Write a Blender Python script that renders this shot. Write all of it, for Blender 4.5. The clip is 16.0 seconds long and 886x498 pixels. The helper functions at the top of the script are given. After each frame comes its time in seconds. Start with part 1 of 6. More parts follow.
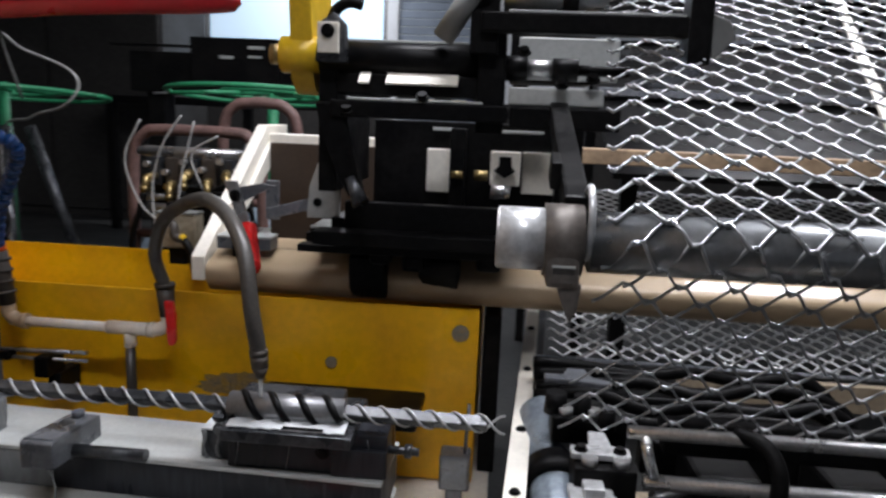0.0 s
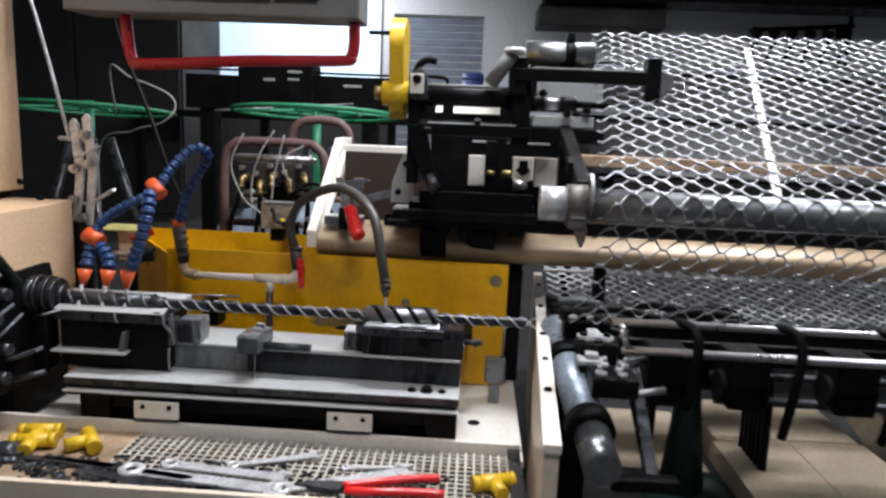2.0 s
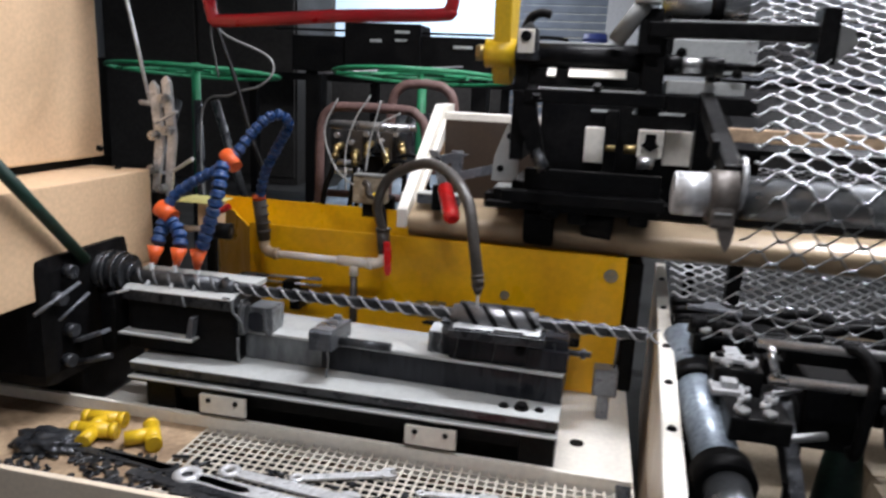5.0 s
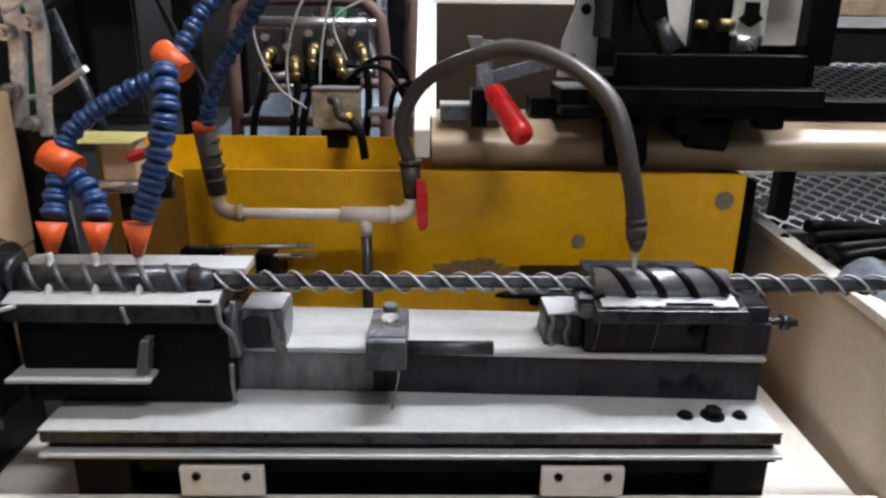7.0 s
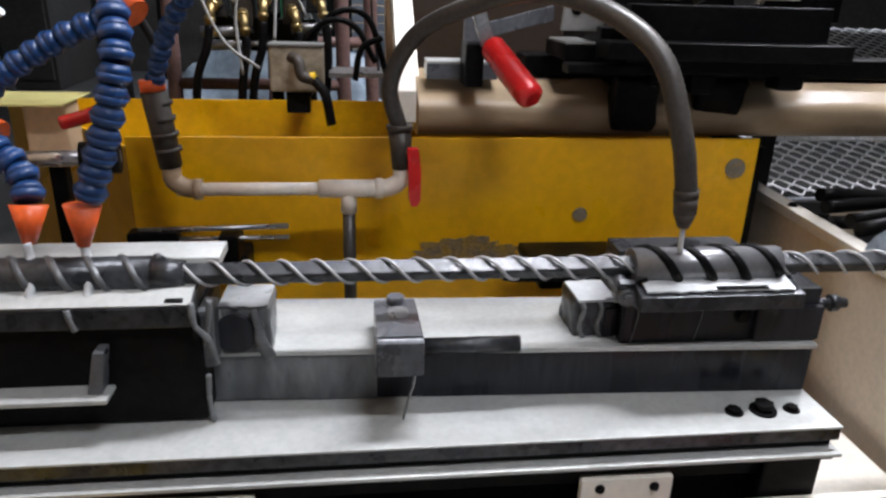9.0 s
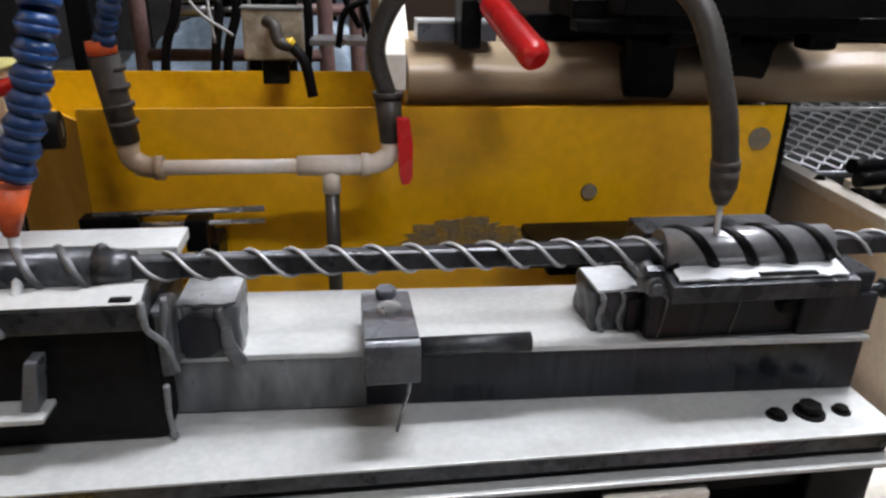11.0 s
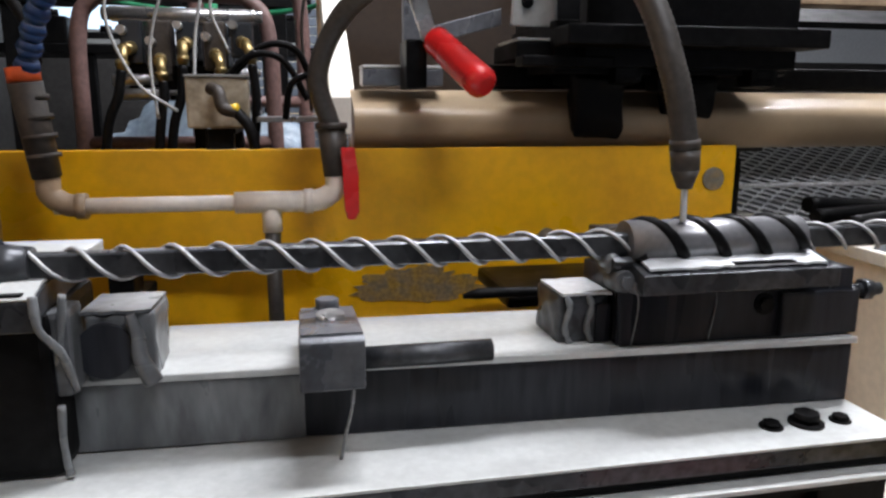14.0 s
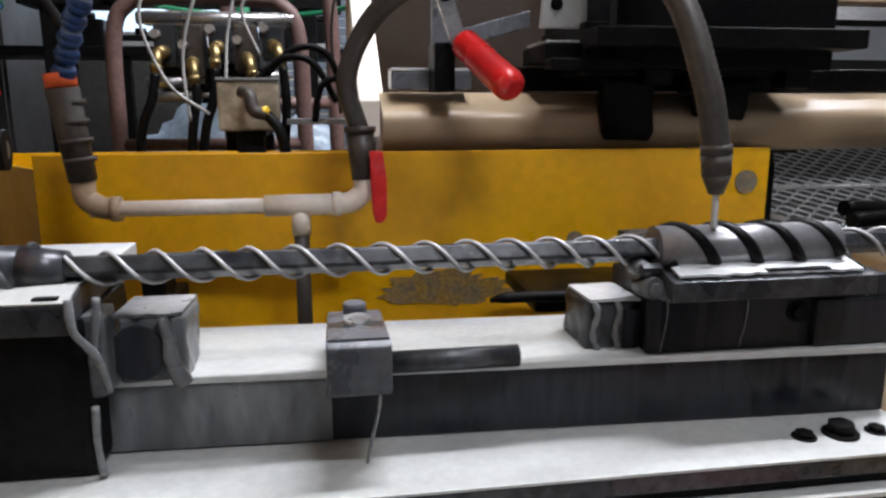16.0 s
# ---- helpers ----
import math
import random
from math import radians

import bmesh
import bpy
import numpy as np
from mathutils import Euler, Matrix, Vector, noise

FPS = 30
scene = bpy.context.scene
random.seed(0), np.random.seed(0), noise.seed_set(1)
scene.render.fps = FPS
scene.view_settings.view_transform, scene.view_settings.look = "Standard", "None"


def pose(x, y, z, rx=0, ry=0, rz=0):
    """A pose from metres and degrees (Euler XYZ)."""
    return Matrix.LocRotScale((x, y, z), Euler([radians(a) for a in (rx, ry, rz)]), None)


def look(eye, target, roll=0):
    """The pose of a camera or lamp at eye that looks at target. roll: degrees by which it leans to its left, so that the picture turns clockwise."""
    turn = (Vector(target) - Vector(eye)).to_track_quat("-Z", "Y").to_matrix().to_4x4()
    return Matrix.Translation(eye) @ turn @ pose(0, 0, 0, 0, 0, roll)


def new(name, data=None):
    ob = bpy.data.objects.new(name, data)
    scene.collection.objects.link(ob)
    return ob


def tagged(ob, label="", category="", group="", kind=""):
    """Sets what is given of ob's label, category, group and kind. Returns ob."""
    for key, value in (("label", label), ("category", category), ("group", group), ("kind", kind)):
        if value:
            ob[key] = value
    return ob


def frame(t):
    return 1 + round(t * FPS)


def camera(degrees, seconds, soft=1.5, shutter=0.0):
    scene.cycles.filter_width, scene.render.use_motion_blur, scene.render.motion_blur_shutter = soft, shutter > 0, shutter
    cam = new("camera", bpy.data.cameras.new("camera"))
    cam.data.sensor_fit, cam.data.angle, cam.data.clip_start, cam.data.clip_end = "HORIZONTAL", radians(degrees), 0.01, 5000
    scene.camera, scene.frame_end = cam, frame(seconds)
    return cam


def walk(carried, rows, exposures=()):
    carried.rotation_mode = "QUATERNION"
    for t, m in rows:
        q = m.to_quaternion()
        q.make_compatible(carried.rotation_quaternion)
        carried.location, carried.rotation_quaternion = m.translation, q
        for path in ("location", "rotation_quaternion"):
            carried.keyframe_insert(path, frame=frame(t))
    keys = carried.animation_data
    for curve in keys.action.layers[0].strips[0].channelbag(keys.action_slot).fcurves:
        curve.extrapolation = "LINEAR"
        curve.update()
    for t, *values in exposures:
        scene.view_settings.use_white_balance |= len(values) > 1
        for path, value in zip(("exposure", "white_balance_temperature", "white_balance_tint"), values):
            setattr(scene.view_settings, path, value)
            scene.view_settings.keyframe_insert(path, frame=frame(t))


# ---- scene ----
cam = camera(64.6, 16.0, soft=2.5, shutter=0.5)
PATH = [
    (0, (-0.241, 0.389, 1.355), (-0.401, 2.348, 0.984), 2.4),
    (0.5, (-0.416, 0.306, 1.368), (-0.367, 2.268, 0.98), 1.9),
    (1, (-0.488, 0.077, 1.4), (-0.745, 2.033, 1.07), 2.0),
    (1.5, (-0.481, -0.166, 1.402), (-0.723, 1.795, 1.093), 1.2),
    (2, (-0.429, -0.536, 1.378), (-0.518, 1.432, 1.032), 2.4),
    (2.5, (-0.393, -0.678, 1.385), (-0.481, 1.294, 1.067), 1.7),
    (3, (-0.396, -0.688, 1.38), (-0.522, 1.286, 1.086), 1.0),
    (3.5, (-0.393, -0.651, 1.376), (-0.482, 1.327, 1.093), 2.1),
    (4, (-0.372, -0.467, 1.37), (-0.581, 1.489, 1.01), 2.4),
    (4.5, (-0.307, -0.227, 1.402), (-0.628, 1.708, 1.011), 4.1),
    (5, (-0.427, -0.166, 1.384), (-0.826, 1.74, 0.928), 2.8),
    (7.5, (-1.162, 0.666, 1.194), (-1.016, 2.537, 0.503), 0.9),
    (8, (-1.198, 0.702, 1.21), (-0.989, 2.55, 0.475), 1.5),
    (8.5, (-1.214, 0.725, 1.182), (-0.984, 2.581, 0.471), 1.7),
    (11, (-1.204, 0.895, 1.106), (-0.943, 2.724, 0.338), 1.3),
    (11.5, (-1.205, 0.955, 0.994), (-0.793, 2.814, 0.383), 0.5),
    (12, (-1.192, 0.956, 0.934), (-0.822, 2.877, 0.516), -0.2),
    (12.5, (-1.2, 0.949, 0.914), (-0.835, 2.874, 0.51), 0.0),
    (13, (-1.202, 0.947, 0.91), (-0.817, 2.867, 0.505), 0.0),
    (13.5, (-1.191, 0.935, 0.915), (-0.795, 2.854, 0.512), 0.2),
    (14, (-1.181, 0.925, 0.91), (-0.796, 2.848, 0.515), 0.1),
    (14.5, (-1.179, 0.929, 0.913), (-0.808, 2.854, 0.521), -0.0),
    (15, (-1.189, 0.934, 0.914), (-0.85, 2.864, 0.515), 0.0),
    (15.5, (-1.191, 0.933, 0.918), (-0.87, 2.866, 0.517), 0.0),
    (16, (-1.179, 0.926, 0.917), (-0.874, 2.863, 0.52), -0.1),
]
EXPOSURES = [(0.0, -0.42), (1.0, -0.02), (5.0, 0.0), (7.5, 0.05), (11.0, 0.1), (12.0, 0.25), (16.0, 0.25)]
walk(cam, [(t, look(eye, target, roll)) for t, eye, target, roll in PATH], EXPOSURES)

# ---- world and light ----
world = bpy.data.worlds.new("world")
scene.world = world
world.use_nodes = True
sky = world.node_tree.nodes.new("ShaderNodeTexSky")
sky.sky_type, sky.sun_disc, sky.sun_elevation, sky.sun_rotation = "NISHITA", False, radians(35), radians(20)
world.node_tree.links.new(sky.outputs[0], world.node_tree.nodes["Background"].inputs[0])
world.node_tree.nodes["Background"].inputs[1].default_value = 0.08

TUBE_LIGHTS = [(-0.55, 2.1), (0.8, 2.5), (-0.3, 0.1), (1.8, 4.4), (-1.6, 6.6), (-2.6, 9.0), (1.2, 9.0)]
CEILING_Z = 3.9
for lx, ly in TUBE_LIGHTS:
    lamp = bpy.data.lights.new("ceiling_tube_light", "AREA")
    lamp.shape, lamp.size, lamp.size_y = "RECTANGLE", 1.2, 0.22
    lamp.energy = {2.1: 112, 2.5: 84, 0.1: 60, 4.4: 100, 6.6: 26, 9.0: 80}[ly]
    lamp.color = (0.94, 0.95, 1.03)
    new("ceiling_tube_light", lamp).matrix_world = pose(lx, ly, CEILING_Z - 0.16)


# ---- materials ----
def mat(name, base, rough=0.5, metal=0.0, var=0.25, scale=6.0, fine=60.0, bump=0.15, stain=None, stain_amount=0.35, coat=0.0, stretch=(1, 1, 1), spec=0.5):
    m = bpy.data.materials.new(name)
    m.use_nodes = True
    nt, n = m.node_tree, m.node_tree.nodes
    b = n["Principled BSDF"]
    tc = n.new("ShaderNodeTexCoord")
    mp = n.new("ShaderNodeMapping")
    mp.inputs["Scale"].default_value = stretch
    nt.links.new(tc.outputs["Object"], mp.inputs["Vector"])

    def noise_tex(sc, detail, dist=0.0):
        t = n.new("ShaderNodeTexNoise")
        t.inputs["Scale"].default_value, t.inputs["Detail"].default_value, t.inputs["Distortion"].default_value = sc, detail, dist
        nt.links.new(mp.outputs["Vector"], t.inputs["Vector"])
        return t

    def ramp(src, lo, hi):
        r = n.new("ShaderNodeMapRange")
        r.inputs["From Min"].default_value, r.inputs["From Max"].default_value = 0.35, 0.65
        r.inputs["To Min"].default_value, r.inputs["To Max"].default_value = lo, hi
        nt.links.new(src, r.inputs["Value"])
        return r.outputs["Result"]

    big, small = noise_tex(scale, 5.0, 0.4), noise_tex(fine, 3.0)
    mix = n.new("ShaderNodeMix")
    mix.data_type = "RGBA"
    dark = stain or tuple(c * 0.45 for c in base)
    mix.inputs["A"].default_value, mix.inputs["B"].default_value = (*base, 1), (*dark, 1)
    nt.links.new(ramp(big.outputs["Fac"], 0.0, stain_amount), mix.inputs["Factor"])
    hsv = n.new("ShaderNodeHueSaturation")
    nt.links.new(mix.outputs["Result"], hsv.inputs["Color"])
    nt.links.new(ramp(small.outputs["Fac"], 1 - var, 1 + var * 0.6), hsv.inputs["Value"])
    nt.links.new(hsv.outputs["Color"], b.inputs["Base Color"])
    b.inputs["Metallic"].default_value = metal
    b.inputs["Specular IOR Level"].default_value = spec
    b.inputs["Coat Weight"].default_value = coat
    nt.links.new(ramp(big.outputs["Fac"], max(rough - 0.1, 0.03), min(rough + 0.15, 1)), b.inputs["Roughness"])
    if bump:
        bp = n.new("ShaderNodeBump")
        bp.inputs["Strength"].default_value, bp.inputs["Distance"].default_value = bump, 0.002
        nt.links.new(small.outputs["Fac"], bp.inputs["Height"])
        nt.links.new(bp.outputs["Normal"], b.inputs["Normal"])
    return m


def glow(name, colour, strength):
    m = bpy.data.materials.new(name)
    m.use_nodes = True
    b = m.node_tree.nodes["Principled BSDF"]
    b.inputs["Base Color"].default_value = (*colour, 1)
    b.inputs["Emission Color"].default_value = (*colour, 1)
    b.inputs["Emission Strength"].default_value = strength
    return m


M_FLOOR = mat("dark concrete", (0.038, 0.039, 0.038), 0.5, scale=1.2, fine=40, stain=(0.02, 0.02, 0.021))
M_WALL = mat("wall paint", (0.72, 0.75, 0.78), 0.7, scale=0.8, fine=30, var=0.08, bump=0.05, stain_amount=0.15)
M_WALLDARK = mat("dark wall", (0.032, 0.03, 0.028), 0.7, scale=1.0, fine=20)
M_CEIL = mat("ceiling panels", (0.3, 0.3, 0.3), 0.8, scale=1.0, fine=20)
# pale steel, also for top faces whose colour carries the overhead light
M_SLAB = mat("pale washed steel and lit tops", (0.52, 0.535, 0.52), 0.42, 0.2, scale=7, fine=90, var=0.07, stain=(0.36, 0.375, 0.37), stain_amount=0.6, bump=0.05)
M_STEEL = mat("machined steel", (0.5, 0.5, 0.5), 0.33, 0.9, scale=9, fine=120, var=0.15, bump=0.08)
M_DARKST = mat("dark wet steel", (0.035, 0.037, 0.042), 0.3, 0.5, scale=12, fine=70, var=0.4, stain=(0.10, 0.105, 0.11), stain_amount=0.5)
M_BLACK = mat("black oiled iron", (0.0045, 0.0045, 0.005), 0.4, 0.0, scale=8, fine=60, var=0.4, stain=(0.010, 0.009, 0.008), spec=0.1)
M_CREAM = mat("cream machine paint", (0.68, 0.48, 0.3), 0.45, scale=4, fine=70, var=0.08, stain=(0.52, 0.35, 0.21), stain_amount=0.35, bump=0.05)
M_IVORY = mat("ivory machine paint", (0.83, 0.79, 0.71), 0.38, scale=4, fine=60, var=0.06, stain=(0.62, 0.57, 0.48), stain_amount=0.4, bump=0.05)
M_BEAM = mat("beige beam paint", (0.47, 0.355, 0.23), 0.33, scale=2.2, fine=40, var=0.03, stain=(0.34, 0.25, 0.15), stain_amount=0.45, bump=0.0, coat=0.15)
M_YELLOW = mat("yellow tank paint", (0.86, 0.46, 0.005), 0.36, scale=4, fine=45, var=0.07, stain=(0.62, 0.28, 0.006), stain_amount=0.5, bump=0.05)
M_YELLOW2 = mat("yellow guard paint", (0.75, 0.48, 0.02), 0.35, scale=6, fine=60, var=0.08, bump=0.03)
M_RED = mat("red vinyl", (0.72, 0.02, 0.02), 0.25, scale=10, fine=80, var=0.06, bump=0.03, coat=0.3)
M_REDPAINT = mat("red tube paint", (0.36, 0.01, 0.016), 0.35, scale=6, fine=80, var=0.08, bump=0.03)
M_BLUE = mat("blue hose plastic", (0.007, 0.046, 0.165), 0.36, scale=10, fine=90, var=0.15, bump=0.03)
M_ORANGE = mat("orange nozzle plastic", (0.75, 0.11, 0.02), 0.4, scale=10, fine=90, var=0.1, bump=0.03)
M_HOSE = mat("grey ribbed hose", (0.055, 0.049, 0.043), 0.42, scale=12, fine=120, var=0.2)
M_PVC = mat("stained white pipe", (0.86, 0.78, 0.68), 0.32, scale=9, fine=90, var=0.06, stain=(0.6, 0.42, 0.27), stain_amount=0.3, bump=0.03)
M_BROWN = mat("dirty brown fitting", (0.045, 0.035, 0.027), 0.5, scale=14, fine=90, var=0.3)
M_GREY = mat("grey patch", (0.2, 0.19, 0.165), 0.6, scale=30, fine=90, stain=(0.34, 0.2, 0.03), stain_amount=0.5)
M_WIRE = mat("galvanised wire", (0.5, 0.51, 0.52), 0.33, 0.8, scale=14, fine=90, var=0.12, bump=0.03)
M_WETWIRE = mat("wet galvanised wire", (0.43, 0.435, 0.44), 0.42, 0.25, scale=14, fine=120, var=0.1, bump=0.03)
M_ROLL = mat("brushed roller steel", (0.27, 0.28, 0.29), 0.3, 0.85, scale=5, fine=100, var=0.1, bump=0.05)
M_GREEN = mat("green painted steel", (0.03, 0.27, 0.12), 0.45, scale=8, fine=80, var=0.15)
M_DKGREEN = mat("dark green casting", (0.005, 0.032, 0.022), 0.5, scale=8, fine=60, var=0.3)
# brown with the shade inside the frame put into the colour
M_TAN = mat("brown paint darkened for shade", (0.04, 0.024, 0.014), 0.5, scale=6, fine=60, var=0.12)
M_BRASS = mat("dull brass", (0.36, 0.27, 0.12), 0.35, 0.85, scale=20, fine=90, var=0.2)
M_RUST = mat("primer red tube", (0.15, 0.085, 0.075), 0.55, scale=8, fine=70, var=0.2)
M_PANEL = mat("grey panel plastic", (0.17, 0.172, 0.165), 0.5, scale=5, fine=70, var=0.06, bump=0.03)
M_CARD = mat("brown cardboard", (0.44, 0.36, 0.26), 0.8, scale=3, fine=60, var=0.1)
M_GLASSDK = mat("dark screen bezel", (0.02, 0.022, 0.025), 0.25, var=0.05)
M_NAVY = mat("blue drum paint", (0.03, 0.05, 0.2), 0.4)
M_SCREEN = glow("lit display", (0.2, 0.5, 1.0), 1.6)
M_DAY = glow("daylit glazing", (0.64, 0.82, 1.0), 0.72)
M_TUBE = glow("lit tube", (1.0, 0.98, 0.94), 6.0)
M_WATER = mat("milky coolant", (0.6, 0.62, 0.63), 0.12, scale=20, fine=120, var=0.06)
M_DRIP = mat("thin coolant film", (0.17, 0.178, 0.182), 0.25, scale=20, fine=120, var=0.1)
M_SPLASH = mat("coolant splashed steel", (0.17, 0.178, 0.185), 0.35, 0.2, scale=11, fine=80, var=0.12, stain=(0.05, 0.052, 0.056), stain_amount=0.9)
M_GSTEEL = mat("grey wet steel", (0.17, 0.18, 0.2), 0.3, 0.4, scale=10, fine=80, var=0.15)
M_WORN = mat("worn bare metal", (0.2, 0.16, 0.11), 0.6, scale=30, fine=120, var=0.3, stain=(0.4, 0.24, 0.03), stain_amount=0.9)
M_CABLE = mat("grey cable sheath", (0.38, 0.38, 0.37), 0.4, scale=20, fine=90, var=0.1)
M_BLADE = mat("wet blade steel", (0.03, 0.031, 0.034), 0.28, 0.4, scale=12, fine=70, var=0.3, stain=(0.08, 0.085, 0.09), stain_amount=0.5)
M_POLISH = mat("dark polished steel", (0.26, 0.26, 0.27), 0.42, 0.7, scale=9, fine=120, var=0.1, bump=0.03)
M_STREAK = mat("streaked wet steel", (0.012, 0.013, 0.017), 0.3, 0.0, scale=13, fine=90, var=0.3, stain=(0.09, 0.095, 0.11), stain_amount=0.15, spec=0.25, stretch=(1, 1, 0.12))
M_FILM = mat("streaked coolant film", (0.19, 0.20, 0.205), 0.35, 0.1, scale=16, fine=80, var=0.12, stain=(0.05, 0.052, 0.056), stain_amount=0.9, stretch=(1, 1, 0.3))
M_DUSTY = mat("dusty stained paint", (0.42, 0.36, 0.27), 0.55, scale=16, fine=80, var=0.12, stain=(0.1, 0.07, 0.03), stain_amount=0.8)
M_SACK = mat("pale blue plastic sheet", (0.3, 0.38, 0.46), 0.3, scale=6, fine=40, var=0.15, stain=(0.14, 0.18, 0.22), stain_amount=0.6)
M_FINEWIRE = mat("bright fine wire", (0.88, 0.9, 0.92), 0.4, 0.0, scale=14, fine=90, var=0.1, bump=0.0)
M_DIRTY = mat("dirty tan paint", (0.46, 0.33, 0.21), 0.5, scale=9, fine=60, var=0.15, stain=(0.14, 0.09, 0.055), stain_amount=0.7)
M_BLUEST = mat("blue grey wet steel", (0.07, 0.076, 0.088), 0.3, 0.2, scale=14, fine=80, var=0.2, stain=(0.18, 0.19, 0.2), stain_amount=0.4)
M_SIDE = mat("pale tan wall paint", (0.8, 0.69, 0.55), 0.4, scale=4, fine=70, var=0.06, stain=(0.6, 0.47, 0.34), stain_amount=0.4, bump=0.03)
M_DULL = mat("dull ivory paint", (0.6, 0.56, 0.48), 0.5, scale=6, fine=60, var=0.08, stain=(0.3, 0.26, 0.2), stain_amount=0.7, bump=0.03)
M_TOOL = mat("worn tool steel", (0.72, 0.73, 0.74), 0.32, 0.35, scale=14, fine=90, var=0.15, stain=(0.28, 0.28, 0.28), stain_amount=0.6, bump=0.05)
M_PAPER = mat("yellow paper", (0.85, 0.78, 0.3), 0.8, var=0.05)


# ---- building helpers ----
def thing(name, loc, label, category, group="", kind=""):
    ob = new(name)
    ob.empty_display_size = 0.05
    ob.location = loc
    return tagged(ob, label, category, group, kind)


def origin_of(ob):
    m = Vector(ob.location)
    return m + origin_of(ob.parent) if ob.parent else m


def part(name, bm, material, parent=None, label="", smooth=None):
    if smooth is not None:
        for f in bm.faces:
            f.smooth = smooth
    me = bpy.data.meshes.new(name)
    if parent is not None:
        bmesh.ops.translate(bm, verts=bm.verts, vec=-origin_of(parent))
    bmesh.ops.recalc_face_normals(bm, faces=bm.faces)
    bm.to_mesh(me)
    bm.free()
    me.materials.append(material)
    ob = new(name, me)
    ob.parent = parent
    if label:
        ob["label"] = label
    return ob


def B():
    return bmesh.new()


def bx(bm, x0, x1, y0, y1, z0, z1, bevel=0.003, turn=None):
    v = [bm.verts.new((x, y, z)) for x in (x0, x1) for y in (y0, y1) for z in (z0, z1)]
    fs = [bm.faces.new([v[i] for i in q]) for q in ((0, 1, 3, 2), (4, 6, 7, 5), (0, 4, 5, 1), (2, 3, 7, 6), (0, 2, 6, 4), (1, 5, 7, 3))]
    if turn is not None:
        bmesh.ops.transform(bm, matrix=turn, verts=v)
    if bevel:
        es = list({e for f in fs for e in f.edges})
        bmesh.ops.bevel(bm, geom=es, offset=bevel, segments=2, affect="EDGES", profile=0.6)
    return bm


def cy(bm, p0, p1, r, seg=20, r2=None, cap=True):
    p0, p1 = Vector(p0), Vector(p1)
    d = p1 - p0
    q = d.to_track_quat("Z", "Y").to_matrix().to_4x4()
    r2 = r if r2 is None else r2
    a, b = [], []
    for k in range(seg):
        c, s = math.cos(2 * math.pi * k / seg), math.sin(2 * math.pi * k / seg)
        a.append(bm.verts.new(p0 + q @ Vector((r * c, r * s, 0))))
        b.append(bm.verts.new(p1 + q @ Vector((r2 * c, r2 * s, 0))))
    for k in range(seg):
        f = bm.faces.new((a[k], a[(k + 1) % seg], b[(k + 1) % seg], b[k]))
        f.smooth = True
    if cap:
        bm.faces.new(a[::-1])
        bm.faces.new(b)
    return bm


def curve_points(pts, n=8):
    pts = [Vector(p) for p in pts]
    ext = [2 * pts[0] - pts[1]] + pts + [2 * pts[-1] - pts[-2]]
    out = []
    for i in range(1, len(ext) - 2):
        a, b, c, d = ext[i - 1:i + 3]
        for k in range(n):
            t = k / n
            out.append(0.5 * (2 * b + (c - a) * t + (2 * a - 5 * b + 4 * c - d) * t * t + (3 * b - a - 3 * c + d) * t ** 3))
    return out + [pts[-1]]


def tube(bm, pts, r, seg=10, smooth_n=8, radii=None):
    ps = curve_points(pts, smooth_n) if smooth_n > 1 else [Vector(p) for p in pts]
    rings, up = [], Vector((0.013, 0.021, 1))
    for i, p in enumerate(ps):
        d = (ps[min(i + 1, len(ps) - 1)] - ps[max(i - 1, 0)]).normalized()
        if abs(d.dot(up)) > 0.97:
            up = Vector((1, 0.05, 0))
        u = (up - d * up.dot(d)).normalized()
        w = d.cross(u)
        up = u
        rr = r if radii is None else radii(i)
        rings.append([bm.verts.new(p + (u * math.cos(2 * math.pi * k / seg) + w * math.sin(2 * math.pi * k / seg)) * rr) for k in range(seg)])
    for a, b in zip(rings, rings[1:]):
        for k in range(seg):
            f = bm.faces.new((a[k], a[(k + 1) % seg], b[(k + 1) % seg], b[k]))
            f.smooth = True
    bm.faces.new(rings[0][::-1])
    bm.faces.new(rings[-1])
    return bm


def prism(bm, outline, axis, lo, hi, bevel=0.0):
    """Extrude an outline of (a, b) pairs along an axis from lo to hi."""
    def at(p, h):
        return {"x": (h, p[0], p[1]), "y": (p[0], h, p[1]), "z": (p[0], p[1], h)}[axis]
    a = [bm.verts.new(at(p, lo)) for p in outline]
    b = [bm.verts.new(at(p, hi)) for p in outline]
    n = len(outline)
    fs = [bm.faces.new(a[::-1]), bm.faces.new(b)] + [bm.faces.new((a[k], a[(k + 1) % n], b[(k + 1) % n], b[k])) for k in range(n)]
    if bevel:
        bmesh.ops.bevel(bm, geom=list({e for f in fs for e in f.edges}), offset=bevel, segments=2, affect="EDGES", profile=0.6)
    return bm


def bolt(bm, p, r, h, axis=(0, 0, 1)):
    a = Vector(axis)
    cy(bm, Vector(p), Vector(p) + a * h * 0.25, r * 1.35, 16)
    cy(bm, Vector(p) + a * h * 0.25, Vector(p) + a * h, r, 6)
    return bm


